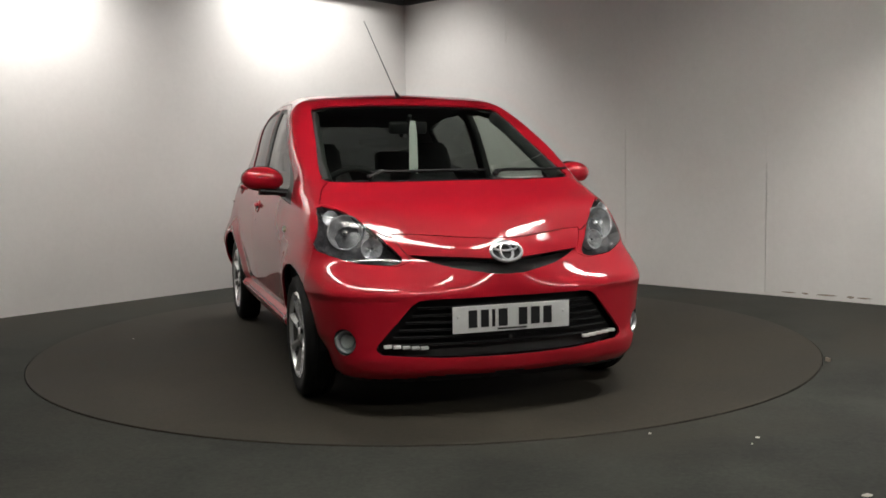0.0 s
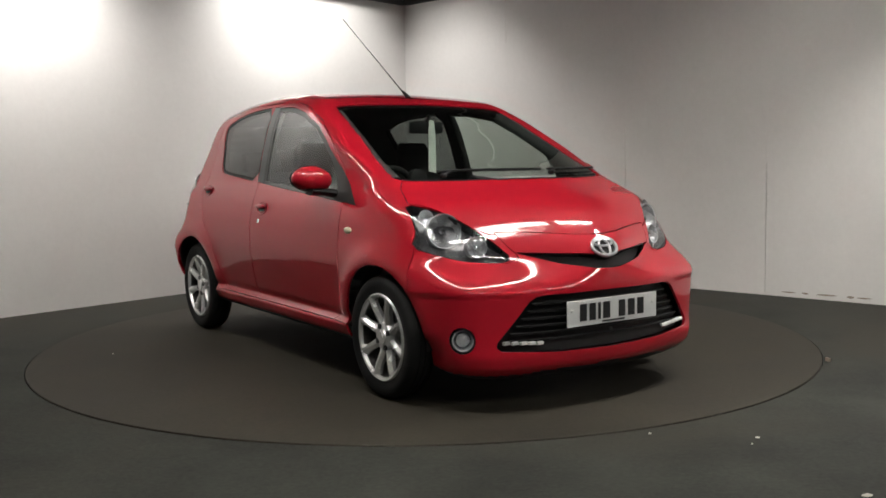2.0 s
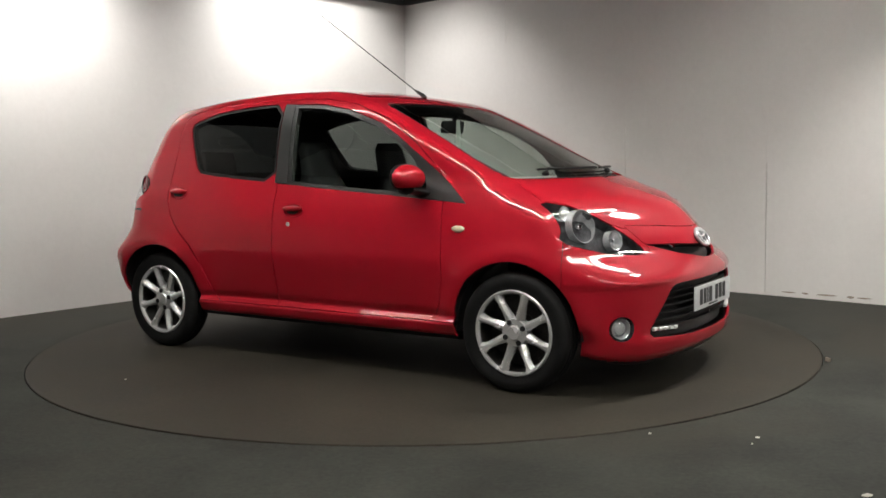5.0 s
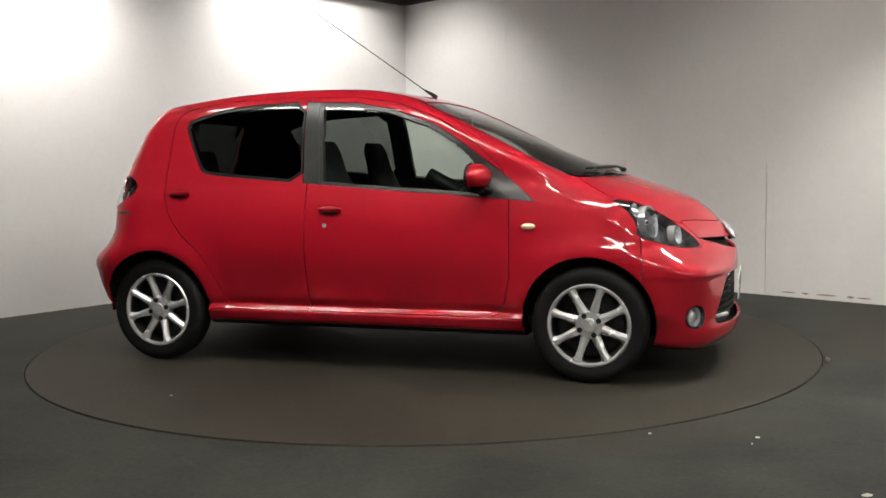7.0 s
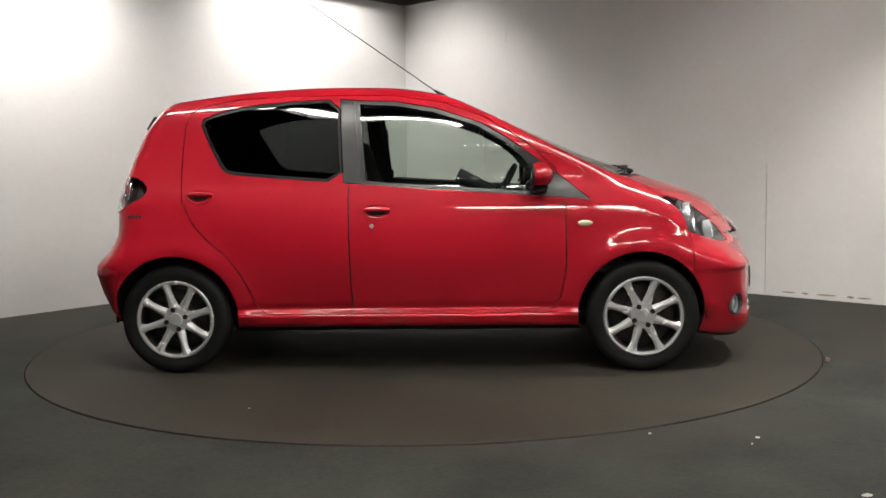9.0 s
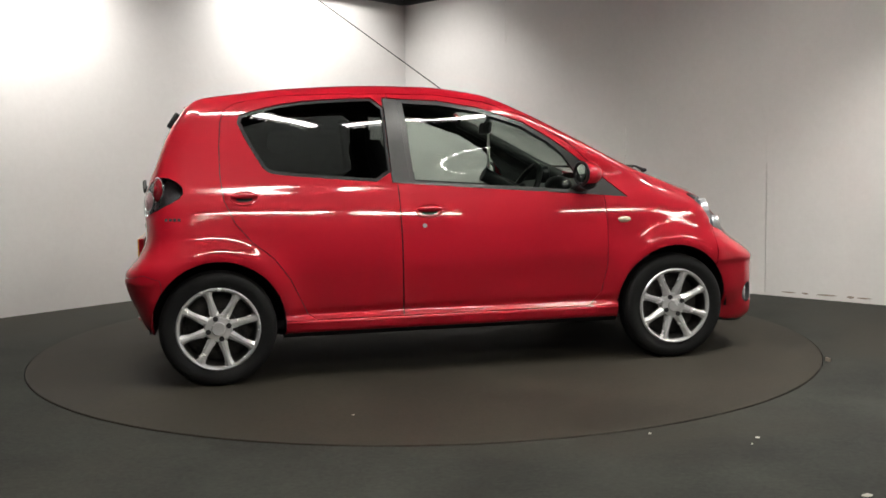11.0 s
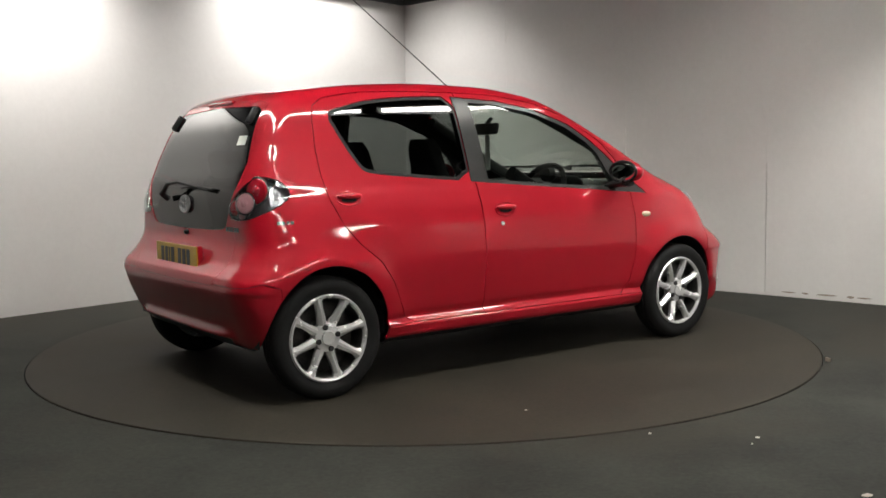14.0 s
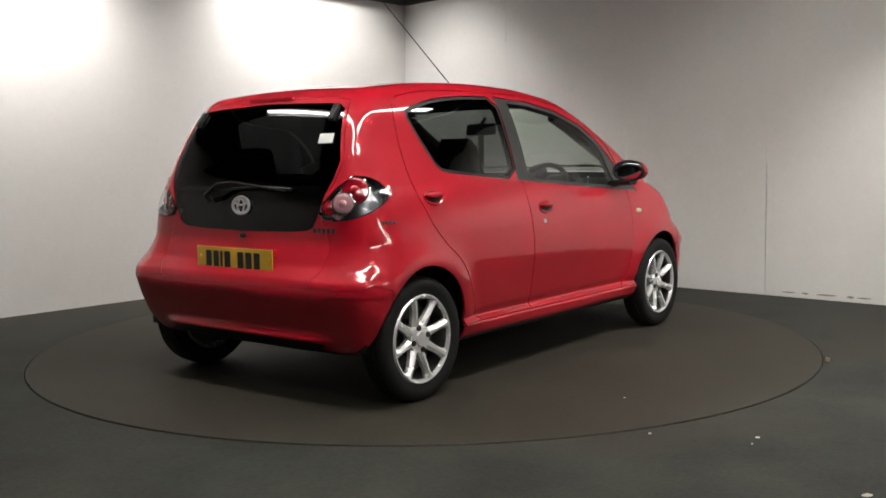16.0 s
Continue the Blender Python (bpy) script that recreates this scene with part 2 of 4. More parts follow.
def skin(p):
    """Below zero inside the car's skin, above it outside."""
    x, y, z = p[..., 0], np.abs(p[..., 1]), p[..., 2]
    q = y / 0.7
    high = ramp(0.5, 0.66, z)
    nose = x - (NOSE(z) - (1 - high) * 0.16 * q ** 2.3 - high * 0.36 * (np.sqrt(q * q + 0.03) - 0.173))
    tail = -x - (TAIL(z) + 0.036 * np.exp(-((z - 0.292) / 0.024) ** 2) * ramp(0.60, 0.44, y) - 0.01 * q ** 2.8)
    top = z - (TOP(x) - CROWN(x) * y * y)
    wide = SIDE(z)
    # the sill stands proud between the wheels, with a groove above it
    sill = ramp(0.98, 0.86, np.abs(x))
    wide = wide + sill * (0.034 * ramp(0.322, 0.280, z) - 0.030 * ramp(0.252, 0.19, z) - 0.006 * np.exp(-((z - 0.325) / 0.02) ** 2))
    # the roof rails stay wide beside the windscreen
    wide = wide + 0.026 * ramp(-0.2, 0.3, x) * ramp(0.95, 1.15, z)
    wide = wide - 0.05 * ramp(0.85, 1.15, z) * ramp(-0.5, -1.5, x) - 0.027 * ramp(0.9, 1.5, x) + 0.03 * ramp(-1.1, -1.5, x) * ramp(0.85, 0.52, z)
    for ax in (1.165, -1.165):
        r = np.sqrt((x - ax) ** 2 + (z - 0.28) ** 2)
        wide = wide + 0.026 * np.exp(-((r - 0.33) / 0.08) ** 2) * ramp(0.24, 0.34, z)
    side = (y - wide) * 0.95
    # the pads moulded into the bumpers' corners
    pad = 0.005 * ramp(0.482, 0.508, z) * ramp(0.66, 0.58, z) * (ramp(1.36, 1.44, x) * ramp(0.40, 0.54, y) + 0.9 * ramp(-1.36, -1.44, x) * ramp(0.58, 0.66, y))
    f = meet(side, top * 0.85, 0.085 - 0.042 * ramp(0.0, 0.35, x) * ramp(1.12, 0.9, x))
    f = meet(f, nose, 0.145)
    f = meet(f, tail, 0.15 + 0.04 * ramp(0.45, 0.7, z) - 0.065 * ramp(0.92, 1.1, z))
    f = f - pad
    return meet(f, 0.17 + 0.032 * sill * ramp(0.4, 0.6, y) - 0.034 * ramp(1.4, 1.7, x) + 0.05 * ramp(-1.05, -1.46, x) - z, 0.04)


def skin_normal(p):
    e = 2e-3
    g = np.stack([skin(p + np.eye(3)[i] * e) - skin(p - np.eye(3)[i] * e) for i in range(3)], -1)
    return g / np.linalg.norm(g, axis=-1, keepdims=True)


def onto_skin(p):
    """Each point drawn along the ray from the car's spine onto the skin."""
    s = np.stack([np.clip(p[:, 0], -0.95, 1.15), np.zeros(len(p)), np.clip(0.62 + 0 * p[:, 0], 0, 9)], -1)
    lo, hi = np.zeros(len(p)), np.full(len(p), 1.3)
    for _ in range(30):
        mid = (lo + hi) / 2
        out = skin(s + (p - s) * mid[:, None]) > 0
        hi, lo = np.where(out, mid, hi), np.where(out, lo, mid)
    return s + (p - s) * ((lo + hi) / 2)[:, None]


def slab(name, space, size, at, mat, label, category):
    bm = box(size, at)
    bm.transform(space)
    return tagged(part(name, bm, mat), label, category, "", "structure")


tagged(part("floor", lathe([(2.217, -0.12), (2.217, -0.001), (2.219, 0.0), (2.4, 0.0), (4.0, 0.0), (16.0, 0.0)], 160, "z"), FLOOR), "dark grey worn floor covering round the turntable", "floor", "", "structure")
tagged(part("pit", lathe([(2.214, -0.16), (0.0, -0.161)], 80, "z"), DARK), "dark pit under the turntable", "floor", "", "structure")
slab("wall_left", L_SPACE, (14.0, 0.12, ROOM_HEIGHT), (6.88, -0.06, ROOM_HEIGHT / 2 - 0.003), WALL, "plain off-white painted studio wall", "wall")
right = slab("wall_right", R_SPACE, (13.7, 0.12, 0.02), (6.85, -0.062, 0.008), WALL, "off-white boarded studio wall with thin seams", "wall")
# boards of the right-hand wall, with open seams between them
joints = [-0.12, 1.33, 2.62, 3.86, 5.08, 6.3, 7.5, 13.7]
for a, b in zip(joints, joints[1:]):
    bm = box((b - a - 0.006, 0.03, ROOM_HEIGHT - 0.02), ((a + b) / 2, -0.015, ROOM_HEIGHT / 2 + 0.008), None, 0.0015)
    bm.transform(R_SPACE)
    part("board", bm, WALL, right)
for x, lo, hi in ((1.33, 0.02, 2.14), (2.62, 1.30, 3.5), (3.86, 1.0, 3.5), (5.08, 0.02, 3.5)):
    bm = box((0.0062, 0.02, hi - lo), (x, -0.0105, (lo + hi) / 2))
    bm.transform(R_SPACE)
    part("joint_filler", bm, WALL, right)
bm = box((13.7, 0.02, ROOM_HEIGHT), (6.85, -0.042, ROOM_HEIGHT / 2))
bm.transform(R_SPACE)
part("backing", bm, SEAM, right)
for space, n in ((L_SPACE, "wall_back_left"), (R_SPACE, "wall_back_right")):
    slab(n, space, (0.12, 13.9, ROOM_HEIGHT), (13.76, 6.9, ROOM_HEIGHT / 2), DARK, "dark rear wall of the studio", "wall")
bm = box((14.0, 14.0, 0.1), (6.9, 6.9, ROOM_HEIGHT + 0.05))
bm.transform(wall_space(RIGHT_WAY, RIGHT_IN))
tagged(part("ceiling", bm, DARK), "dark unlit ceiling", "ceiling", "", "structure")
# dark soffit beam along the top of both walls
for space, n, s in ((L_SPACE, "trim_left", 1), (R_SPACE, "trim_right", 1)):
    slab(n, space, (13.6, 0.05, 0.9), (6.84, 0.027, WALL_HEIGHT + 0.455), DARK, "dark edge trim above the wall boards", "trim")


# ---- the lamps ----
def batten(a, b, z, lamps=3):
    """A ceiling fitting with bare tubes, between two places of the plan."""
    a, b = Vector((*a, z)), Vector((*b, z))
    mid, d = (a + b) / 2, b - a
    m = Matrix.Translation(mid) @ Matrix.Rotation(math.atan2(d.y, d.x), 4, "Z")
    bm = box((d.length, 0.20, 0.05), (0, 0, 0.075), None, 0.006)
    bm.transform(m)
    body = tagged(part("batten_lamp", bm, FITTING), "white fluorescent batten lamp hung from the ceiling", "lamp", "batten lamps over the turntable")
    # unseen side skirts, added to hold the tubes' light off the upper walls
    for y in (-0.115, 0.115):
        bm = box((d.length, 0.006, 0.13), (0, y, 0.035), Matrix.Rotation(0.25 if y > 0 else -0.25, 4, "X"))
        bm.transform(m)
        part("reflector", bm, FITTING, body, "grey side skirt added to cut off the tubes' light")
    for k in range(lamps):
        bm = bmesh.new()
        y = (k - (lamps - 1) / 2) * 0.055
        tube([(-d.length / 2 + 0.04, y, 0.02), (d.length / 2 - 0.04, y, 0.02)], 0.014, 10, bm)
        bm.transform(m)
        part("tube", bm, TUBE, body, "glowing white tube")
    for x in (-d.length * 0.35, d.length * 0.35):
        bm = bmesh.new()
        tube([(x, 0, 0.09), (x, 0, ROOM_HEIGHT - z + 0.01)], 0.006, 6, bm)
        bm.transform(m)
        part("hanger", bm, DARK, body)
    return body


batten((-2.55, -0.35), (-1.35, -1.65), 2.9, 2)
for a, b in (((-1.25, -1.76), (-0.05, -3.06)), ((0.3, -2.95), (1.4, -1.75)), ((1.5, -1.65), (2.6, -0.45))):
    batten(a, b, 2.9)
for a, b in (((-0.3, -5.15), (1.0, -5.3)), ((1.2, -5.35), (2.5, -5.5)), ((3.6, -5.3), (5.0, -4.95)), ((5.3, -4.95), (6.8, -4.9)), ((5.7, -4.15), (7.2, -4.3))):
    batten(a, b, 2.9)


def flood(space, along, off, z, watts, angle, blend, tilt=0.0, size=0.12):
    """A hooded downlighter near a wall."""
    p = space @ Vector((along, off, z))
    data = bpy.data.lights.new("downlight", "SPOT")
    data.energy, data.spot_size, data.spot_blend, data.shadow_soft_size, data.color = watts, radians(angle), blend, size, (1.0, 0.97, 0.93)
    bm = lathe([(0.06, 0.25), (0.09, 0.24), (0.10, 0.08), (0.15, 0.0), (0.145, 0.0), (0.095, 0.08), (0.05, 0.2)], 24, "z")
    bm.transform(Matrix.Translation(p + Vector((0, 0, 0.02))))
    hood = tagged(part("downlighter", bm, FITTING, None, "", True), "hooded white downlighter hung near the wall", "lamp", "downlighters along the walls")
    bm = bmesh.new()
    tube([p + Vector((0, 0, 0.26)), (p.x, p.y, ROOM_HEIGHT + 0.01)], 0.01, 8, bm)
    part("hanger", bm, DARK, hood)
    lamp = new("downlight", data)
    lamp.matrix_world = look(p, space @ Vector((along, off - tilt, z - 1)))
    tagged(lamp, "warm white lamp bulb in the hood", "lamp")


flood(L_SPACE, 1.8, 0.62, 2.80, 82, 140, 1.0, 0.85, 0.2)
flood(L_SPACE, 4.0, 0.62, 2.80, 140, 140, 1.0, 0.85, 0.2)
flood(R_SPACE, 0.7, 1.0, 3.45, 190, 102, 0.7, 0.0, 0.2)
flood(R_SPACE, 5.8, 1.15, 3.2, 230, 104, 0.6, 0.0, 0.2)


# ---- chips and scuffs ----
def chip(name, space, at, size, mat, label, category):
    bm = bmesh.new()
    bmesh.ops.create_icosphere(bm, subdivisions=1, radius=1.0)
    for v in bm.verts:
        v.co *= random.uniform(0.7, 1.2)
    bm.transform(space @ Matrix.Translation(at) @ Matrix.Diagonal((*size, 1)))
    tagged(part(name, bm, mat), label, category)


for x, y, r in ((1.237, -2.20, 0.010), (0.85, -2.118, 0.007), (1.358, -2.84, 0.022), (1.19, -2.28, 0.005), (-1.6, -2.4, 0.004)):
    chip("chip", Matrix(), (x, y, 0.002), (r, r * 0.7, 0.004), CHALK, "pale chip lying on the dark floor", "debris")
for a, w, h in ((4.05, 0.07, 0.006), (4.17, 0.03, 0.008), (4.33, 0.08, 0.006), (4.5, 0.03, 0.010), (4.6, 0.06, 0.006)):
    chip("scuff", R_SPACE, (a, 0.0, 0.035 + 0.2 * h), (w, 0.002, h), SCUFF, "brown scuff at the foot of the wall", "mark")
bm = box((0.012, 0.03, 0.02), (2.056, -0.889, 0.0099), Matrix.Rotation(0.4, 4, "Z"), 0.003)
tagged(part("peg", bm, SCUFF), "small brown peg beside the turntable's edge", "peg")


# ---- the turntable ----
def build_turntable():
    top = part("deck", lathe([(2.205, -0.10), (2.212, 0.001), (2.209, 0.004), (1.1, 0.004), (0.0, 0.004)], 160, "z"), DECK)
    tagged(top, "dark brown circular turntable deck set in the floor", "turntable")
    top.name = "turntable"
    for x, y in [(-0.66, -1.666)]:
        bm = bmesh.new()
        bmesh.ops.create_icosphere(bm, subdivisions=1, radius=0.006)
        bm.transform(Matrix.Translation((x, y, 0.005)) @ Matrix.Diagonal((1.2, 0.9, 0.35, 1)))
        part("speck", bm, CHALK, top, "pale grit on the deck")
    return top


turntable = build_turntable()


# ---- the car's skin, cut into panels ----
def half_skin():
    """The right half of the skin as a mesh of even quads."""
    xs, ys, zs = np.linspace(-1.75, 1.95, 165), np.linspace(-0.9, 0.0, 34), np.concatenate([np.linspace(0.0, 0.14, 8), np.linspace(0.15, 0.33, 24), np.linspace(0.345, 1.6, 76)])
    quads = []

    def sheet(f, us, vs):
        g = [[f(u, v) for v in vs] for u in us]
        for i in range(len(us) - 1):
            for j in range(len(vs) - 1):
                quads.append((g[i][j], g[i + 1][j], g[i + 1][j + 1], g[i][j + 1]))

    def key(p):
        return (round(float(p[0]), 5), round(float(p[1]), 5), round(float(p[2]), 5))

    sheet(lambda x, z: key((x, -0.9, z)), xs, zs)
    sheet(lambda x, y: key((x, y, 1.6)), xs, ys)
    sheet(lambda x, y: key((x, y, 0.0)), xs, ys)
    sheet(lambda y, z: key((1.95, y, z)), ys, zs)
    sheet(lambda y, z: key((-1.75, y, z)), ys, zs)
    points = sorted({p for q in quads for p in q})
    index = {p: i for i, p in enumerate(points)}
    places, faces = onto_skin(np.array(points)), np.array([[index[p] for p in q] for q in quads])
    mid = places[faces].mean(1)
    out = np.cross(places[faces[:, 2]] - places[faces[:, 0]], places[faces[:, 3]] - places[faces[:, 1]])
    wrong = (out * skin_normal(mid)).sum(1) < 0
    faces[wrong] = faces[wrong][:, ::-1]
    return places, faces.tolist()


def inside(poly, a, b):
    hit, n = False, len(poly)
    for i in range(n):
        (x0, y0), (x1, y1) = poly[i], poly[(i + 1) % n]
        if (y0 > b) != (y1 > b) and a < (x1 - x0) * (b - y0) / (y1 - y0) + x0:
            hit = not hit
    return hit


def widened(poly, d):
    """The outline moved outwards by d (inwards if below zero)."""
    n = len(poly)
    turn = sum(poly[i][0] * poly[(i + 1) % n][1] - poly[(i + 1) % n][0] * poly[i][1] for i in range(n))
    sign = 1 if turn > 0 else -1
    out = []
    for i in range(n):
        p0, p1, p2 = (Vector(poly[(i + k) % n]) for k in (-1, 0, 1))
        n1, n2 = ((v.normalized()) for v in (Vector((p1.y - p0.y, p0.x - p1.x)), Vector((p2.y - p1.y, p1.x - p2.x))))
        m = (n1 + n2)
        m = m / max(m.dot(n1), 0.5) if m.length > 1e-6 else n1
        out.append(tuple(p1 + m * (d * sign)))
    return out


def rounded(poly, times=2):
    """The outline with its corners cut twice, which leaves it smooth."""
    for _ in range(times):
        poly = [tuple(Vector(poly[i]).lerp(Vector(poly[(i + 1) % len(poly)]), s)) for i in range(len(poly)) for s in (0.25, 0.75)]
    return poly


def circle(a, b, r, n=36):
    return [(a + r * math.cos(2 * math.pi * k / n), b + r * math.sin(2 * math.pi * k / n)) for k in range(n)]


FROM_SIDE = (Vector((1, 0, 0)), Vector((0, 0, 1)))
FROM_TOP = (Vector((1, 0, 0)), Vector((0, 1, 0)))
FROM_FRONT = (Vector((0, 1, 0)), Vector((0, 0, 1)))
FRONT_QUARTER = (Vector((0.66, 0.751, 0)), Vector((0, 0, 1)))
REAR_QUARTER = (Vector((0.66, -0.751, 0)), Vector((0, 0, 1)))


def seen(points, view):
    return [(Vector(p).dot(view[0]), Vector(p).dot(view[1])) for p in points]


ARCH_F, ARCH_R = circle(1.163, 0.285, 0.312, 44), circle(-1.163, 0.285, 0.312, 44)
REAR_LIGHT = rounded([(-1.06, 1.275), (-0.98, 1.306), (-0.81, 1.346), (-0.57, 1.365), (-0.335, 1.371), (-0.325, 1.16), (-0.311, 0.95), (-0.62, 0.974),
                      (-0.88, 0.998), (-0.925, 1.018), (-0.96, 1.073), (-1.015, 1.174)], 1)
FRONT_LIGHT = [(-0.262, 1.365), (-0.054, 1.354), (0.148, 1.317), (0.375, 1.24), (0.516, 1.156), (0.682, 1.035), (0.792, 0.953), (0.913, 0.853), (0.747, 0.868),
               (0.511, 0.887), (0.119, 0.915), (-0.22, 0.942)]
FRONT_GLASS = [(-0.235, 1.345), (-0.054, 1.334), (0.14, 1.298), (0.36, 1.224), (0.50, 1.14), (0.575, 1.075), (0.645, 0.985), (0.70, 0.890),
               (0.511, 0.905), (0.119, 0.932), (-0.20, 0.957)]
PILLAR = [(-0.335, 1.371), (-0.262, 1.365), (-0.22, 0.942), (-0.311, 0.95)]
FRONT_DOOR = [(0.745, 1.01), (0.785, 0.88), (0.793, 0.70), (0.792, 0.505), (0.765, 0.37), (0.725, 0.313), (0.69, 0.294), (-0.272, 0.294), (-0.285, 0.94), (-0.305, 1.30), (-0.311, 1.392),
              (-0.056, 1.386), (0.184, 1.347), (0.404, 1.267), (0.60, 1.142)]
REAR_DOOR = [(-0.272, 0.294), (-0.70, 0.294), (-0.745, 0.32), (-0.79, 0.42), (-0.828, 0.50), (-0.90, 0.60), (-1.0, 0.68), (-1.075, 0.77), (-1.125, 0.88), (-1.14, 1.0), (-1.14, 1.13),
             (-1.132, 1.25), (-1.115, 1.31), (-1.06, 1.347), (-0.95, 1.368), (-0.837, 1.382), (-0.60, 1.391), (-0.311, 1.392), (-0.305, 1.30), (-0.285, 0.94)]
SKIRT = [(-0.90, 0.05), (-0.90, 0.294), (0.88, 0.294), (0.88, 0.05)]
FRONT_BUMPER = [(1.36, 0.0), (1.415, 0.55), (1.40, 0.69), (1.50, 0.655), (1.58, 0.626), (1.655, 0.618), (1.66, 0.638), (1.603, 0.70), (1.557, 0.744), (1.61, 0.742), (1.658, 0.735), (1.73, 0.722), (1.95, 0.715), (1.95, 0.0)]
REAR_BUMPER = [(-1.36, 0.0), (-1.425, 0.52), (-1.50, 0.545), (-1.56, 0.53), (-1.80, 0.505), (-1.80, 0.0)]
BONNET = [(1.256, 0.05), (1.256, 0.0), (1.245, -0.17), (1.207, -0.343), (1.15, -0.50), (1.09, -0.605), (1.15, -0.65), (1.27, -0.685), (1.385, -0.603), (1.50, -0.52), (1.557, -0.456), (1.62, -0.34), (1.665, -0.25), (1.71, -0.13), (1.728, 0.0), (1.728, 0.05)]
SCREEN = [(0.277, 0.05), (0.277, 0.0), (0.278, -0.24), (0.282, -0.44), (0.30, -0.517), (0.34, -0.532), (0.66, -0.574), (0.85, -0.604), (1.0, -0.622), (1.06, -0.61), (1.12, -0.48), (1.172, -0.33), (1.205, -0.16), (1.215, 0.0), (1.215, 0.05)]
COWL = [(1.10, 0.05), (1.10, 0.0), (1.05, -0.35), (1.0, -0.60), (1.04, -0.63), (1.09, -0.60), (1.15, -0.495), (1.207, -0.338), (1.245, -0.165), (1.256, 0.0), (1.256, 0.05)]
HEADLAMP = rounded(seen([(1.25, -0.70, 0.868), (1.385, -0.60, 0.838), (1.50, -0.52, 0.77), (1.603, -0.453, 0.69), (1.66, -0.418, 0.636), (1.65, -0.457, 0.619), (1.58, -0.595, 0.627),
                         (1.49, -0.68, 0.655), (1.39, -0.752, 0.688), (1.386, -0.72, 0.745), (1.335, -0.705, 0.81)], FRONT_QUARTER), 1)
TAIL_LAMP = rounded(seen([(-1.512, -0.485, 0.815), (-1.50, -0.528, 0.89), (-1.46, -0.575, 0.955), (-1.40, -0.625, 0.998), (-1.335, -0.675, 0.98), (-1.300, -0.715, 0.925),
                          (-1.335, -0.735, 0.882), (-1.43, -0.705, 0.83), (-1.50, -0.61, 0.80)], REAR_QUARTER), 1)
FOG = circle(*seen([(1.64, -0.662, 0.314)], FRONT_QUARTER)[0], 0.054, 28)
GRILLE = [(0.05, 0.490), (-0.34, 0.488), (-0.385, 0.482), (-0.412, 0.466), (-0.55, 0.302), (-0.553, 0.284), (-0.535, 0.268), (-0.30, 0.252), (0.05, 0.245)]
MOUTH = [(0.05, 0.583), (-0.06, 0.584), (-0.235, 0.613), (-0.385, 0.659), (-0.23, 0.653), (-0.09, 0.645), (0.05, 0.638)]
TAIL_GLASS = [(0.05, 1.328), (-0.40, 1.312), (-0.46, 1.306), (-0.495, 1.285), (-0.562, 1.06), (-0.552, 0.98), (-0.522, 0.92), (-0.492, 0.84), (-0.455, 0.778), (-0.42, 0.760), (-0.3, 0.752), (0.05, 0.746)]
TAILGATE = [(0.05, 1.352), (-0.40, 1.34), (-0.50, 1.322), (-0.575, 1.07), (-0.57, 0.98), (-0.53, 0.90), (-0.503, 0.80), (-0.545, 0.70), (-0.545, 0.60), (-0.49, 0.52), (0.05, 0.512)]
ROOF = [(0.262, 0.05), (0.262, -0.24), (0.255, -0.46), (0.18, -0.497), (-0.10, -0.492), (-0.7, -0.484), (-1.15, -0.476), (-1.215, -0.42), (-1.225, 0.05)]


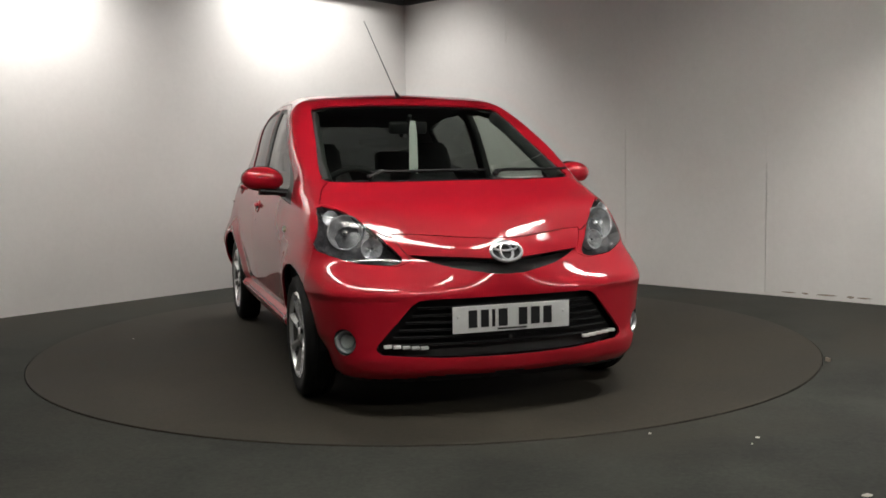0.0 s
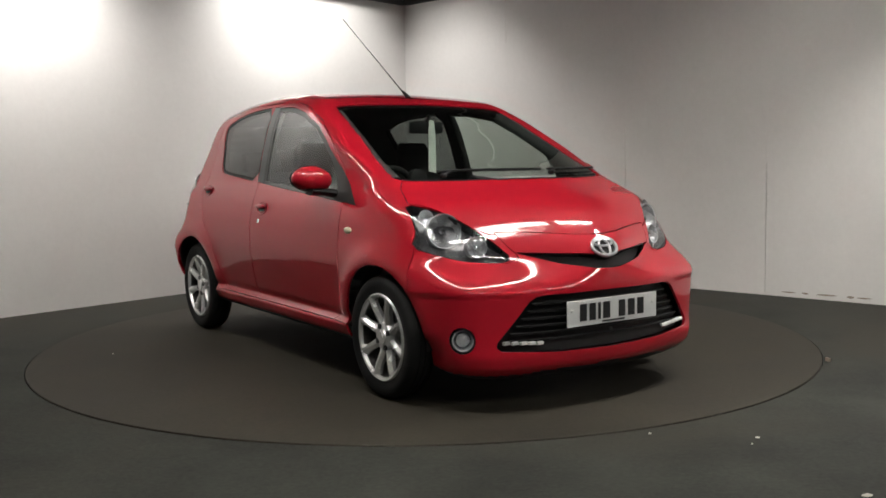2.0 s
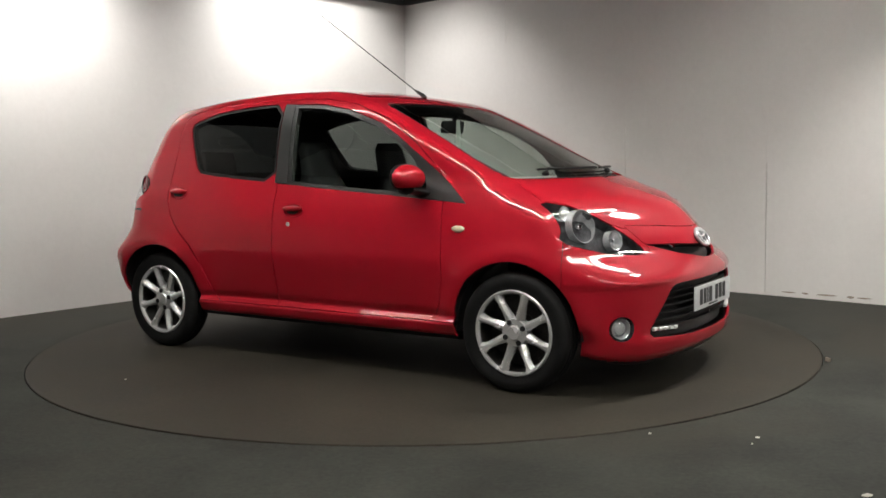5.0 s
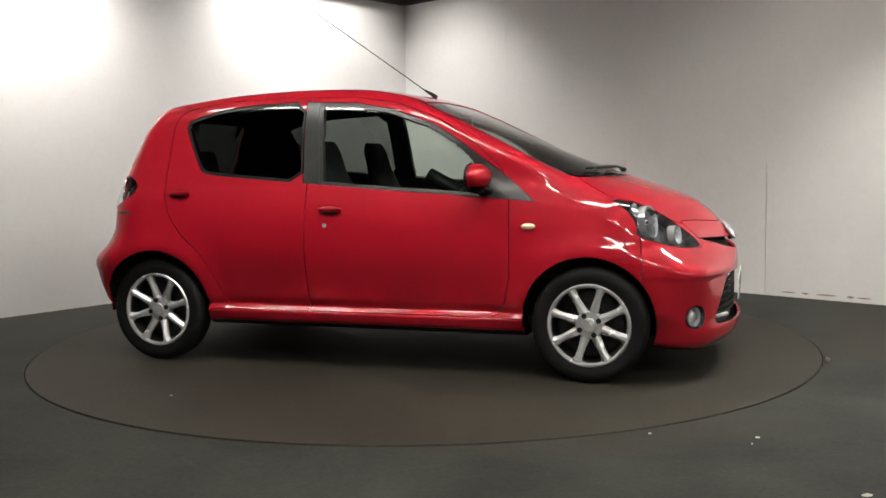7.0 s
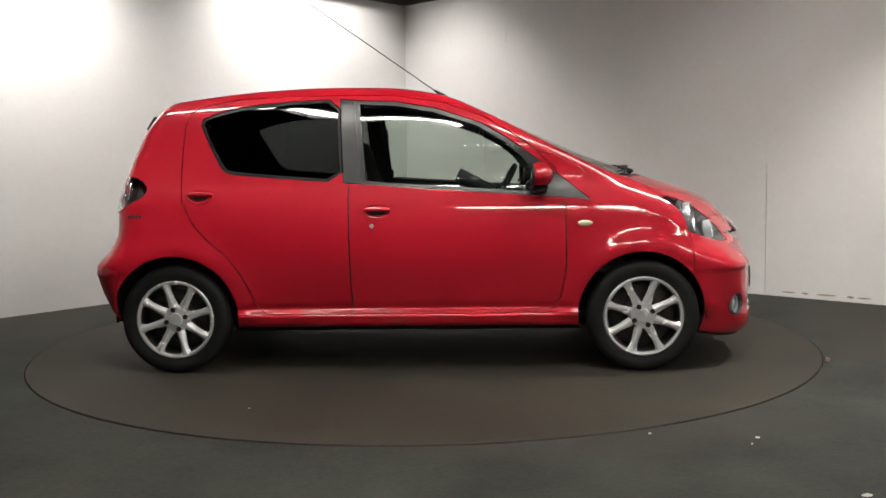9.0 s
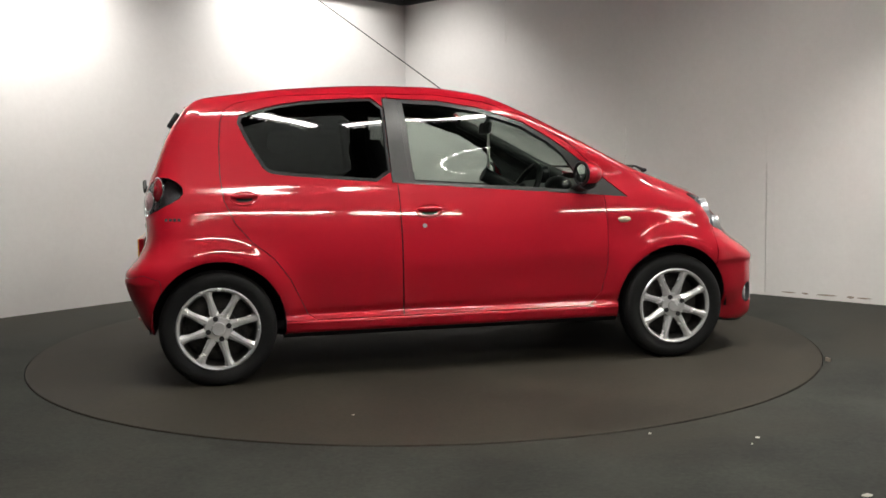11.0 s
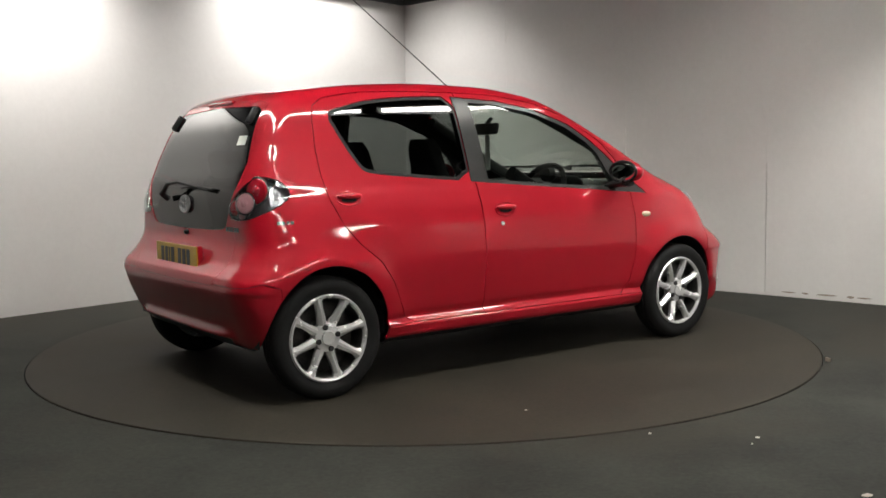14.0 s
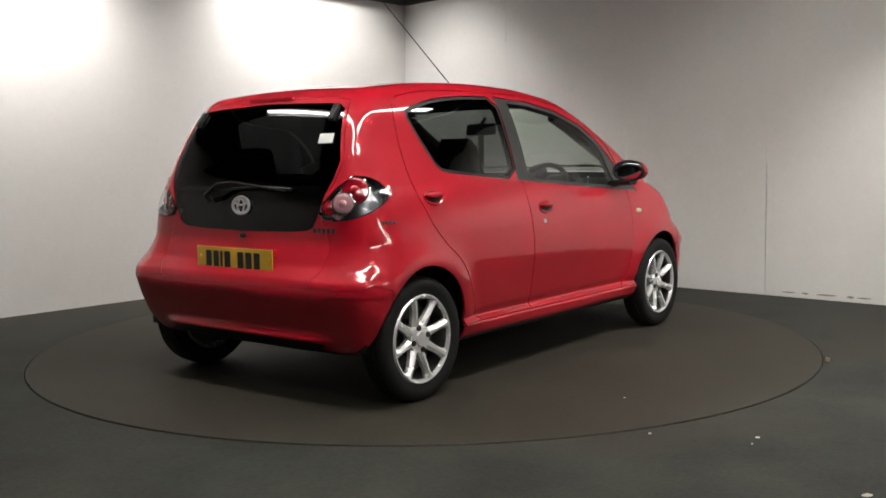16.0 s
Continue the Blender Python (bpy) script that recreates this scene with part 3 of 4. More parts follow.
def cut_skin():
    """Cuts the half skin along all outlines; returns its places, normals and the faces of each panel."""
    places, quads = half_skin()
    bm = bmesh.new()
    verts = [bm.verts.new(p) for p in places]
    for q in quads:
        bm.faces.new([verts[i] for i in q])
    tag = bm.faces.layers.int.new("panel")
    names = ["wing"]

    def region(name, poly, view, keep):
        names.append(name)
        number, (va, vb) = len(names) - 1, view
        lo = [min(p[k] for p in poly) - 0.03 for k in (0, 1)]
        hi = [max(p[k] for p in poly) + 0.03 for k in (0, 1)]
        near = set()
        for f in bm.faces:
            c = f.calc_center_median()
            if lo[0] < c.dot(va) < hi[0] and lo[1] < c.dot(vb) < hi[1] and keep(c):
                near.add(f)
        for i in range(len(poly)):
            p, q = poly[i], poly[(i + 1) % len(poly)]
            d = Vector((q[1] - p[1], p[0] - q[0]))
            if d.length < 1e-6:
                continue
            a0, a1, b0, b1 = min(p[0], q[0]) - 1e-4, max(p[0], q[0]) + 1e-4, min(p[1], q[1]) - 1e-4, max(p[1], q[1]) + 1e-4
            touched = []
            for f in near:
                aa, bb = [v.co.dot(va) for v in f.verts], [v.co.dot(vb) for v in f.verts]
                if max(aa) >= a0 and min(aa) <= a1 and max(bb) >= b0 and min(bb) <= b1:
                    touched.append(f)
            if not touched:
                continue
            edges, vs = {e for f in touched for e in f.edges}, {v for f in touched for v in f.verts}
            near.difference_update(touched)
            got = bmesh.ops.bisect_plane(bm, geom=touched + list(edges) + list(vs), dist=1e-5, plane_co=va * p[0] + vb * p[1], plane_no=(va * d.x + vb * d.y).normalized())
            near.update(f for f in got["geom"] if isinstance(f, bmesh.types.BMFace))
            near.update(f for f in touched if f.is_valid)
        for f in near:
            if f.is_valid:
                c = f.calc_center_median()
                if keep(c) and inside(poly, c.dot(va), c.dot(vb)):
                    f[tag] = number

    flank = lambda c: c.y < -0.4
    region("roof", ROOF, FROM_TOP, lambda c: c.z > 1.25)
    region("cowl", COWL, FROM_TOP, lambda c: c.z > 0.9)
    region("windscreen", SCREEN, FROM_TOP, lambda c: c.z > 0.9)
    region("bonnet", BONNET, FROM_TOP, lambda c: c.z > 0.68)
    region("front_bumper", FRONT_BUMPER, FROM_SIDE, lambda c: c.x > 1.3)
    region("rear_bumper", REAR_BUMPER, FROM_SIDE, lambda c: c.x < -1.3)
    region("tailgate", TAILGATE, FROM_FRONT, lambda c: c.x < -1.15)
    region("tail_glass", TAIL_GLASS, FROM_FRONT, lambda c: c.x < -1.15)
    region("skirt", SKIRT, FROM_SIDE, flank)
    region("rear_door", REAR_DOOR, FROM_SIDE, flank)
    region("front_door", FRONT_DOOR, FROM_SIDE, flank)
    region("rear_seal", REAR_LIGHT, FROM_SIDE, flank)
    region("rear_glass", widened(REAR_LIGHT, -0.014), FROM_SIDE, flank)
    region("front_seal", FRONT_LIGHT, FROM_SIDE, flank)
    region("front_glass", FRONT_GLASS, FROM_SIDE, flank)
    region("pillar_trim", PILLAR, FROM_SIDE, flank)
    region("headlamp", HEADLAMP, FRONT_QUARTER, lambda c: c.x > 1.1 and c.y < -0.3)
    region("fog_recess", FOG, FRONT_QUARTER, lambda c: c.x > 1.4 and c.y < -0.4)
    region("grille", GRILLE, FROM_FRONT, lambda c: c.x > 1.5)
    region("mouth", MOUTH, FROM_FRONT, lambda c: c.x > 1.5)
    region("tail_lamp", TAIL_LAMP, REAR_QUARTER, lambda c: c.x < -1.15 and c.y < -0.3)
    region("arch", ARCH_F, FROM_SIDE, flank)
    region("arch", ARCH_R, FROM_SIDE, flank)
    for f in bm.faces:
        if names[f[tag]] == "arch":
            continue
        if f.normal.z < -0.75 or (f.calc_center_median().z < 0.19 and abs(f.calc_center_median().y) < 0.6 and abs(f.calc_center_median().x) < 1.4):
            f[tag] = 0 if f.calc_center_median().z > 0.3 else len(names)
    names.append("underbody")
    bm.verts.index_update()
    co = np.array([v.co for v in bm.verts])
    faces = {}
    for f in bm.faces:
        faces.setdefault(names[f[tag]], []).append([v.index for v in f.verts])
    bm.free()
    return co, faces, places, quads


SKIN, PANELS, BASE, BASE_QUADS = cut_skin()
SKIN_N = skin_normal(SKIN)


def panel_data(faces, depth, gap, flange, mirrored):
    """Vertices, normals and faces of one panel: drawn in by the gap along its rim, with a flange turned inwards there."""
    used = sorted({i for f in faces for i in f})
    at = {i: k for k, i in enumerate(used)}
    co, no = SKIN[used].copy(), SKIN_N[used].copy()
    fs = [[at[i] for i in f] for f in faces]
    if mirrored == "join":
        n = len(used)
        seam = np.abs(co[:, 1]) < 1e-4
        far = {k: (k if seam[k] else n + k) for k in range(n)}
        co, no = np.concatenate([co, co * (1, -1, 1)]), np.concatenate([no, no * (1, -1, 1)])
        fs = fs + [[far[k] for k in f][::-1] for f in fs]
        no[:n][seam, 1] = 0
    if mirrored == "other":
        co, no, fs = co * (1, -1, 1), no * (1, -1, 1), [f[::-1] for f in fs]
    edges = {}
    for k, f in enumerate(fs):
        for a, b in zip(f, f[1:] + f[:1]):
            edges.setdefault((min(a, b), max(a, b)), []).append((a, b, k))
    rim = [e[0] for e in edges.values() if len(e) == 1]
    pull, count = np.zeros_like(co), np.zeros(len(co))
    for a, b, k in rim:
        mid = co[fs[k]].mean(0)
        e = co[b] - co[a]
        e = e / max(np.linalg.norm(e), 1e-9)
        w = mid - co[a]
        w = w - e * w.dot(e)
        w = w / max(np.linalg.norm(w), 1e-9)
        for i in (a, b):
            pull[i] += w
            count[i] += 1
    co = co + gap * pull / np.maximum(count, 1)[:, None] - depth * no
    if flange:
        start, extra_co, extra_f, made = len(co), [], [], {}
        for a, b, k in rim:
            for i in (a, b):
                if i not in made:
                    made[i] = start + len(extra_co)
                    extra_co += [co[i], co[i] - no[i] * flange]
            extra_f.append([made[b], made[a], made[a] + 1, made[b] + 1])
        if extra_co:
            turned = np.zeros((len(extra_co), 3))
            for f in extra_f:
                p = [np.array(extra_co[i - start]) for i in f]
                w = np.cross(p[2] - p[0], p[3] - p[1])
                for i in f:
                    turned[i - start] += w / max(np.linalg.norm(w), 1e-12)
            turned /= np.maximum(np.linalg.norm(turned, axis=1, keepdims=True), 1e-9)
            co, no = np.concatenate([co, extra_co]), np.concatenate([no, turned])
            fs = fs + extra_f
    return co, no, fs


def panel(name, kind, mat, parent, label="", mirrored="", depth=0.0, gap=0.002, flange=0.012):
    co, no, fs = panel_data(PANELS[kind], depth, gap, flange, mirrored)
    me = bpy.data.meshes.new(name)
    me.from_pydata(co.tolist(), [], fs)
    me.update()
    me.shade_smooth()
    me.normals_split_custom_set_from_vertices(no.tolist())
    me.materials.append(mat)
    ob = new(name, me)
    ob.parent = parent
    if label:
        ob["label"] = label
    return ob


# ---- the car ----
car = tagged(new("car"), "red five-door hatchback car parked on the turntable", "car")


def on_flank(x, z, side=-1):
    """The place on the skin's flank at x and z, and its outward normal."""
    lo, hi = 0.3, 1.0
    for _ in range(40):
        mid = (lo + hi) / 2
        lo, hi = (mid, hi) if skin(np.array([[x, mid, z]]))[0] < 0 else (lo, mid)
    p = np.array([[x, side * lo, z]])
    return Vector(p[0]), Vector(skin_normal(p)[0])


def on_nose(y, z, sign=1):
    """The place on the nose (sign 1) or the tail (sign -1) at y and z."""
    lo, hi = 0.8, 2.1
    for _ in range(40):
        mid = (lo + hi) / 2
        lo, hi = (mid, hi) if skin(np.array([[sign * mid, y, z]]))[0] < 0 else (lo, mid)
    p = np.array([[sign * lo, y, z]])
    return Vector(p[0]), Vector(skin_normal(p)[0])


def facing(p, n, up=Vector((0, 0, 1))):
    """A frame at p whose third axis is n and whose second is nearly up."""
    n = n.normalized()
    a = up.cross(n).normalized()
    return Matrix.Translation(p) @ Matrix((a, n.cross(a), n)).transposed().to_4x4()


def ball(size, m=None, bm=None, seg=20):
    bm = bm or bmesh.new()
    got = bmesh.ops.create_uvsphere(bm, u_segments=seg, v_segments=seg // 2, radius=1.0)["verts"]
    bmesh.ops.transform(bm, matrix=(m or Matrix()) @ Matrix.Diagonal((*size, 1)), verts=got)
    return bm


def mirror_y(bm):
    bm.transform(Matrix.Diagonal((1, -1, 1, 1)))
    bmesh.ops.reverse_faces(bm, faces=bm.faces)
    return bm


def body_panels():
    panel("front_bumper", "front_bumper", PAINT, car, "", "join")
    panel("rear_bumper", "rear_bumper", PAINT, car, "", "join", 0, 0.001)
    panel("bonnet", "bonnet", PAINT, car, "", "join", 0, 0.003)
    panel("roof", "roof", PAINT, car, "", "join", 0, 0.001)
    panel("body_side", "wing", PAINT, car, "", "join", 0, 0.0015)
    panel("tailgate", "tailgate", PAINT, car, "", "join", 0, 0.001)
    part("plate_plinth", box((0.024, 0.53, 0.12), (-1.545, 0, 0.618), None, 0.006), PAINT, car)
    panel("cowl", "cowl", BLACK, car, "black plastic cowl under the windscreen", "join", 0.012, 0.0, 0)
    panel("underbody", "underbody", BLACK, car, "black underbody", "join", 0.0, 0.0, 0)
    glass = panel("windscreen", "windscreen", GLASS, car, "clear laminated windscreen", "join", 0.004, 0.001, 0)
    back = panel("rear_window", "tail_glass", TAIL_PANE, car, "dark tinted tailgate glass", "join", 0.003, 0.001, 0)
    for side in ("", "other"):
        panel("side_skirt", "skirt", PAINT, car, "", side)
        front = panel("front_door", "front_door", PAINT, car, "", side, 0, 0.003)
        rear = panel("rear_door", "rear_door", PAINT, car, "", side, 0, 0.003)
        panel("window_frame", "front_seal", FRAME, front, "grey-black window frame", side, 0.003, 0, 0.032)
        panel("window_frame", "rear_seal", BLACK, rear, "black window seal", side, 0.003, 0, 0.030)
        panel("pillar_trim", "pillar_trim", FRAME, front, "grey-black pillar trim", side, 0.001, 0.001, 0.012)
        panel("door_window", "front_glass", GLASS, front, "clear side window", side, 0.007, 0, 0)
        panel("door_window", "rear_glass", PRIVACY, rear, "dark tinted side window", side, 0.006, 0, 0)
        s = -1 if side == "" else 1
        for door, x, z in ((front, -0.138, 0.806), (rear, -1.03, 0.888)):
            p, n = on_flank(x, z, s)
            m = facing(p, n)
            cup = lathe([(0.052, -0.004), (0.05, 0.003), (0.043, 0.002), (0.03, -0.012), (0.0, -0.016)], 28, "z")
            cup.transform(m @ Matrix.Diagonal((1.3, 0.72, 1.2, 1)))
            handle = part("door_handle", cup, PAINT, door, "", True)
            bar = ball((0.064, 0.015, 0.013), m @ Matrix.Translation((0, 0.008, 0.014)))
            part("handle_bar", bar, PAINT, door, "", True)
            # a flat black disc stands for the shade below the handle bar
            dark = lathe([(0.04, 0.0035), (0.0, 0.004)], 24, "z")
            dark.transform(m @ Matrix.Translation((0, -0.008, 0)) @ Matrix.Diagonal((1.0, 0.27, 1, 1)))
            part("handle_shade", dark, BLACK, door, "flat black disc as painted shade under the handle")
        p, n = on_flank(-0.166, 0.735, s)
        part("door_lock", prism_at(circle(0, 0, 0.011, 16), -0.004, 0.004, facing(p, n)), SILVER, front, "bright key lock")
        p, n = on_flank(0.885, 0.737, s)
        lamp = ball((0.036, 0.016, 0.010), facing(p, n))
        part("side_repeater", lamp, PALE_AMBER, car, "small clear oval indicator lamp", True)
    return glass, back


def under(p, way, depth):
    """The place behind the skin by depth, on the line through p along way."""
    lo, hi = -0.25, 0.25
    for _ in range(40):
        mid = (lo + hi) / 2
        lo, hi = (mid, hi) if skin(np.array([p + way * mid]))[0] < 0 else (lo, mid)
    return p + way * (lo - depth)


def prism_at(outline, lo, hi, m):
    return prism(outline, lo, hi, m)


PALE_AMBER = material("repeater_lens", (0.72, 0.60, 0.42), 0.08, 0.0, 1.0)


def liner():
    """The dark inner shell behind the panels, open at windows, lamps, grilles and wheels."""
    holes = [(widened(p, 0.012), FROM_SIDE, lambda c: c[1] < -0.35) for p in (ARCH_F, ARCH_R)]
    holes += [(p, FROM_SIDE, lambda c: c[1] < -0.35) for p in (widened(REAR_LIGHT, -0.008), FRONT_GLASS)]
    holes += [(widened(SCREEN, -0.008), FROM_TOP, lambda c: c[2] > 0.92), (widened(TAIL_GLASS, -0.008), FROM_FRONT, lambda c: c[0] < -1.1),
              (widened(GRILLE, 0.02), FROM_FRONT, lambda c: c[0] > 1.4), (widened(MOUTH, 0.015), FROM_FRONT, lambda c: c[0] > 1.4),
              (widened(HEADLAMP, 0.02), FRONT_QUARTER, lambda c: c[0] > 1.1 and c[1] < -0.25), (widened(TAIL_LAMP, 0.02), REAR_QUARTER, lambda c: c[0] < -1.1 and c[1] < -0.25),
              (widened(FOG, 0.02), FRONT_QUARTER, lambda c: c[0] > 1.4 and c[1] < -0.4)]
    co = BASE - 0.022 * skin_normal(BASE)
    faces = []
    for q in BASE_QUADS:
        c = BASE[q].mean(0)
        v = Vector(c)
        if not any(keep(c) and inside(poly, v.dot(view[0]), v.dot(view[1])) for poly, view, keep in holes):
            faces.append(q)
    n = len(co)
    me = bpy.data.meshes.new("inner_shell")
    me.from_pydata(np.concatenate([co, co * (1, -1, 1)]).tolist(), [], faces + [[n + i for i in q[::-1]] for q in faces])
    me.update()
    me.shade_smooth()
    me.materials.append(TRIM)
    ob = new("inner_shell", me)
    ob.parent = car
    ob["label"] = "dark grey interior lining"


def wheel(x, y, front):
    """A tyre with its alloy wheel; y below zero faces the right-hand side."""
    s = -1 if y < 0 else 1
    m = Matrix.Translation((x, y, 0.274)) @ Matrix.Diagonal((1, s, 1, 1))
    prof = [(0.190, 0.045), (0.197, 0.058), (0.225, 0.068), (0.248, 0.069), (0.264, 0.061), (0.273, 0.046), (0.2755, 0.03), (0.2705, 0.029), (0.2705, 0.023), (0.276, 0.022), (0.276, 0.004),
            (0.271, 0.003), (0.271, -0.003), (0.276, -0.004), (0.276, -0.022), (0.2705, -0.023), (0.2705, -0.029), (0.2755, -0.03), (0.273, -0.046), (0.262, -0.064), (0.235, -0.07), (0.2, -0.06), (0.19, -0.05)]
    bm = lathe([(r, h) for r, h in prof], 64)
    bm.transform(m)
    tyre = part("wheel", bm, RUBBER, car, "black rubber tyre with a slightly worn tread", True)
    bm = lathe([(0.196, 0.052), (0.198, 0.059), (0.192, 0.066), (0.183, 0.063), (0.178, 0.050)], 64)
    bm.transform(m)
    part("rim", bm, ALLOY, tyre, "silver alloy rim", True)
    # the barrel is coloured dark to give the gaps between spokes their shade
    bm = lathe([(0.178, 0.050), (0.172, 0.02), (0.166, -0.032), (0.0, -0.036)], 64)
    bm.transform(m)
    part("rim_barrel", bm, DISC_AND_SHADE, tyre, "rim barrel coloured dark for the shade behind the spokes", True)
    bm = lathe([(0.166, -0.034), (0.172, -0.060), (0.184, -0.072), (0.192, -0.062)], 48)
    bm.transform(m)
    part("inner_rim", bm, ALLOY, tyre, "silver inner flange of the rim", True)
    # eight ridged spokes and the hub
    for k in range(8):
        bm = bmesh.new()
        rings = []
        for r, w, top, low in ((0.03, 0.024, 0.044, 0.01), (0.07, 0.0215, 0.048, 0.014), (0.105, 0.0180, 0.055, 0.022), (0.14, 0.0160, 0.061, 0.03), (0.165, 0.0185, 0.063, 0.034), (0.183, 0.030, 0.064, 0.04)):
            rings.append([bm.verts.new(p) for p in ((-w, low, r), (-w, top - 0.014, r), (-w * 0.3, top, r), (w * 0.3, top, r), (w, top - 0.014, r), (w, low, r))])
        for a, b in zip(rings, rings[1:]):
            for i in range(6):
                bm.faces.new((a[i], a[(i + 1) % 6], b[(i + 1) % 6], b[i]))
        bm.faces.new(rings[0])
        bm.faces.new(rings[-1][::-1])
        bm.transform(m @ Matrix.Rotation(radians(45 * k + (18 if front else 30)), 4, "Y"))
        part("spoke", bm, ALLOY, tyre)
    bm = lathe([(0.0, 0.0), (0.066, 0.0), (0.068, 0.035), (0.062, 0.046), (0.034, 0.050), (0.030, 0.056), (0.0, 0.057)], 32)
    bm.transform(m)
    part("hub", bm, ALLOY, tyre, "silver hub with a plain centre cap", True)
    for k in range(4):
        a = radians(90 * k + 45 + (18 if front else 30))
        bm = lathe([(0.0135, 0.040), (0.0125, 0.0535), (0.0, 0.054)], 12, "y", None, (0.05 * math.sin(a), 0, 0.05 * math.cos(a)))
        bm.transform(m)
        part("wheel_bolt", bm, BLACK, tyre, "dark wheel bolt")
    bm = lathe([(0.0, -0.03), (0.15, -0.03), (0.152, -0.012), (0.09, -0.01), (0.085, -0.001), (0.0, 0.0)], 40)
    bm.transform(m)
    part("brake_disc", bm, DISC_AND_SHADE, tyre, "dull steel brake disc", True)
    # the dark well above the wheel
    bm = bmesh.new()
    rings = []
    for yy in (0.02, -0.25):
        rings.append([bm.verts.new((0.318 * math.cos(a), yy, 0.011 + 0.318 * math.sin(a))) for a in np.linspace(-0.1, math.pi + 0.1, 32)])
    for a, b in ((rings[0], rings[1]),):
        for i in range(31):
            bm.faces.new((a[i], a[i + 1], b[i + 1], b[i]))
    bm.faces.new(rings[1])
    bm.transform(m)
    part("wheel_well", bm, BLACK, car, "black wheel-arch liner", True)


def fill_backs():
    """Deep dark backs behind lamps and grilles."""
    panel("grille_back", "grille", BLACK, car, "black grille recess", "join", 0.05, 0, 0)
    panel("mouth_back", "mouth", BLACK, car, "black slot under the bonnet badge", "join", 0.035, 0, 0)


def front_lamps():
    for side, s in (("", -1), ("other", 1)):
        lamp = panel("headlamp", "headlamp", HOUSING, car, "almond-shaped clear headlamp with dark surround", side, 0.055, 0.002, -0.052)
        panel("lens", "headlamp", LENS, lamp, "clear lens", side, 0.002, 0.001, 0)
        aim = Vector((0.93, 0.28 * s, 0.18)).normalized()
        for (px, py, pz), r, deep in (((1.440, 0.610, 0.752), 0.074, 0.05), ((1.548, 0.520, 0.684), 0.044, 0.03)):
            m = facing(under(Vector((px, py * s, pz)), aim, 0.5 * r), aim)
            bm = lathe([(r * 0.97, 0.008), (r * 0.92, 0.0), (r * 0.72, -deep * 0.5), (r * 0.42, -deep * 0.85), (0.0, -deep)], 48, "z")
            for v in bm.verts:
                a = math.atan2(v.co.y, v.co.x)
                v.co.z += 0.10 * deep * math.cos(8 * a) * min(v.co.xy.length / r, 1)
            bm.transform(m)
            part("reflector", bm, MIRRORED, lamp, "bright fluted reflector")
            bm = lathe([(r * 0.94, 0.0), (r * 0.96, 0.014), (r * 1.03, 0.016), (r * 1.07, 0.0), (r * 1.08, -0.02)], 40, "z")
            bm.transform(m)
            part("bezel", bm, MIRRORED, lamp, "bright ring round the reflector", True)
            part("bulb_cap", ball((r * 0.24, r * 0.24, r * 0.34), m @ Matrix.Translation((0, 0, -deep * 0.4)), None, 14), CHROME, lamp, "", True)
        # the indicator's ribbed bowl in the upper corner
        m = facing(under(Vector((1.365, 0.655 * s, 0.808)), aim, 0.018), aim)
        bm = lathe([(0.034, 0.006), (0.03, 0.0), (0.018, -0.014), (0.0, -0.018)], 28, "z")
        bm.transform(m)
        part("indicator_bowl", bm, MIRRORED, lamp, "small bright indicator bowl", True)
        # fog lamp
        p, n = Vector((1.640, 0.660 * s, 0.314)), Vector((0.86, 0.5 * s, 0.02)).normalized()
        cup = panel("fog_lamp", "fog_recess", HOUSING, car, "round fog lamp in a recess", side, 0.045, 0.0, -0.046)
        m = facing(p - n * 0.008, n)
        bm = lathe([(0.046, 0.0), (0.047, 0.01), (0.043, 0.013), (0.039, 0.008), (0.036, -0.01), (0.02, -0.03), (0.0, -0.034)], 30, "z")
        bm.transform(m)
        part("fog_reflector", bm, MIRRORED, cup, "bright ring and bowl", True)
        bm = ball((0.037, 0.037, 0.010), m)
        part("fog_lens", bm, LENS, cup, "clear lens", True)
        part("fog_bulb", ball((0.030, 0.030, 0.016), m @ Matrix.Translation((0, 0, -0.006))), SILVER, cup, "bright lamp dome", True)
        # the strip of day running lights in the grille's corner
        bm = bmesh.new()
        for k in range(5):
            y = 0.365 + 0.036 * k
            x = on_nose(-y, 0.293)[0].x - 0.012
            box((0.016, 0.033, 0.014), (x, y * s, 0.290 + 0.002 * k), None, 0.003, bm)
        part("day_running_lamp", bm, WHITE, car, "clear strip of small lamps")


def grilles():
    for z in (0.30, 0.33, 0.36, 0.39, 0.42, 0.45):
        half = 0.40 + (0.466 - z) * 0.83 - 0.03
        ys = np.linspace(-half, half, 19)
        bm = bmesh.new()
        rows = []
        for y in ys:
            x = on_nose(-abs(y), z)[0].x - 0.034
            rows.append([bm.verts.new(p) for p in ((x, y, z - 0.006), (x + 0.014, y, z - 0.003), (x + 0.014, y, z + 0.003), (x, y, z + 0.006))])
        for a, b in zip(rows, rows[1:]):
            for i in range(4):
                bm.faces.new((a[i], a[(i + 1) % 4], b[(i + 1) % 4], b[i]))
        part("grille_slat", bm, BLACK, car, "black grille slat")
    bm = lathe([(0.0, 0.0), (0.008, 0.0), (0.008, 0.006), (0.0, 0.008)], 12, "x", None, (on_nose(0, 0.315)[0].x - 0.012, 0.0, 0.318))
    part("tow_eye_cover", bm, TRIM, car)


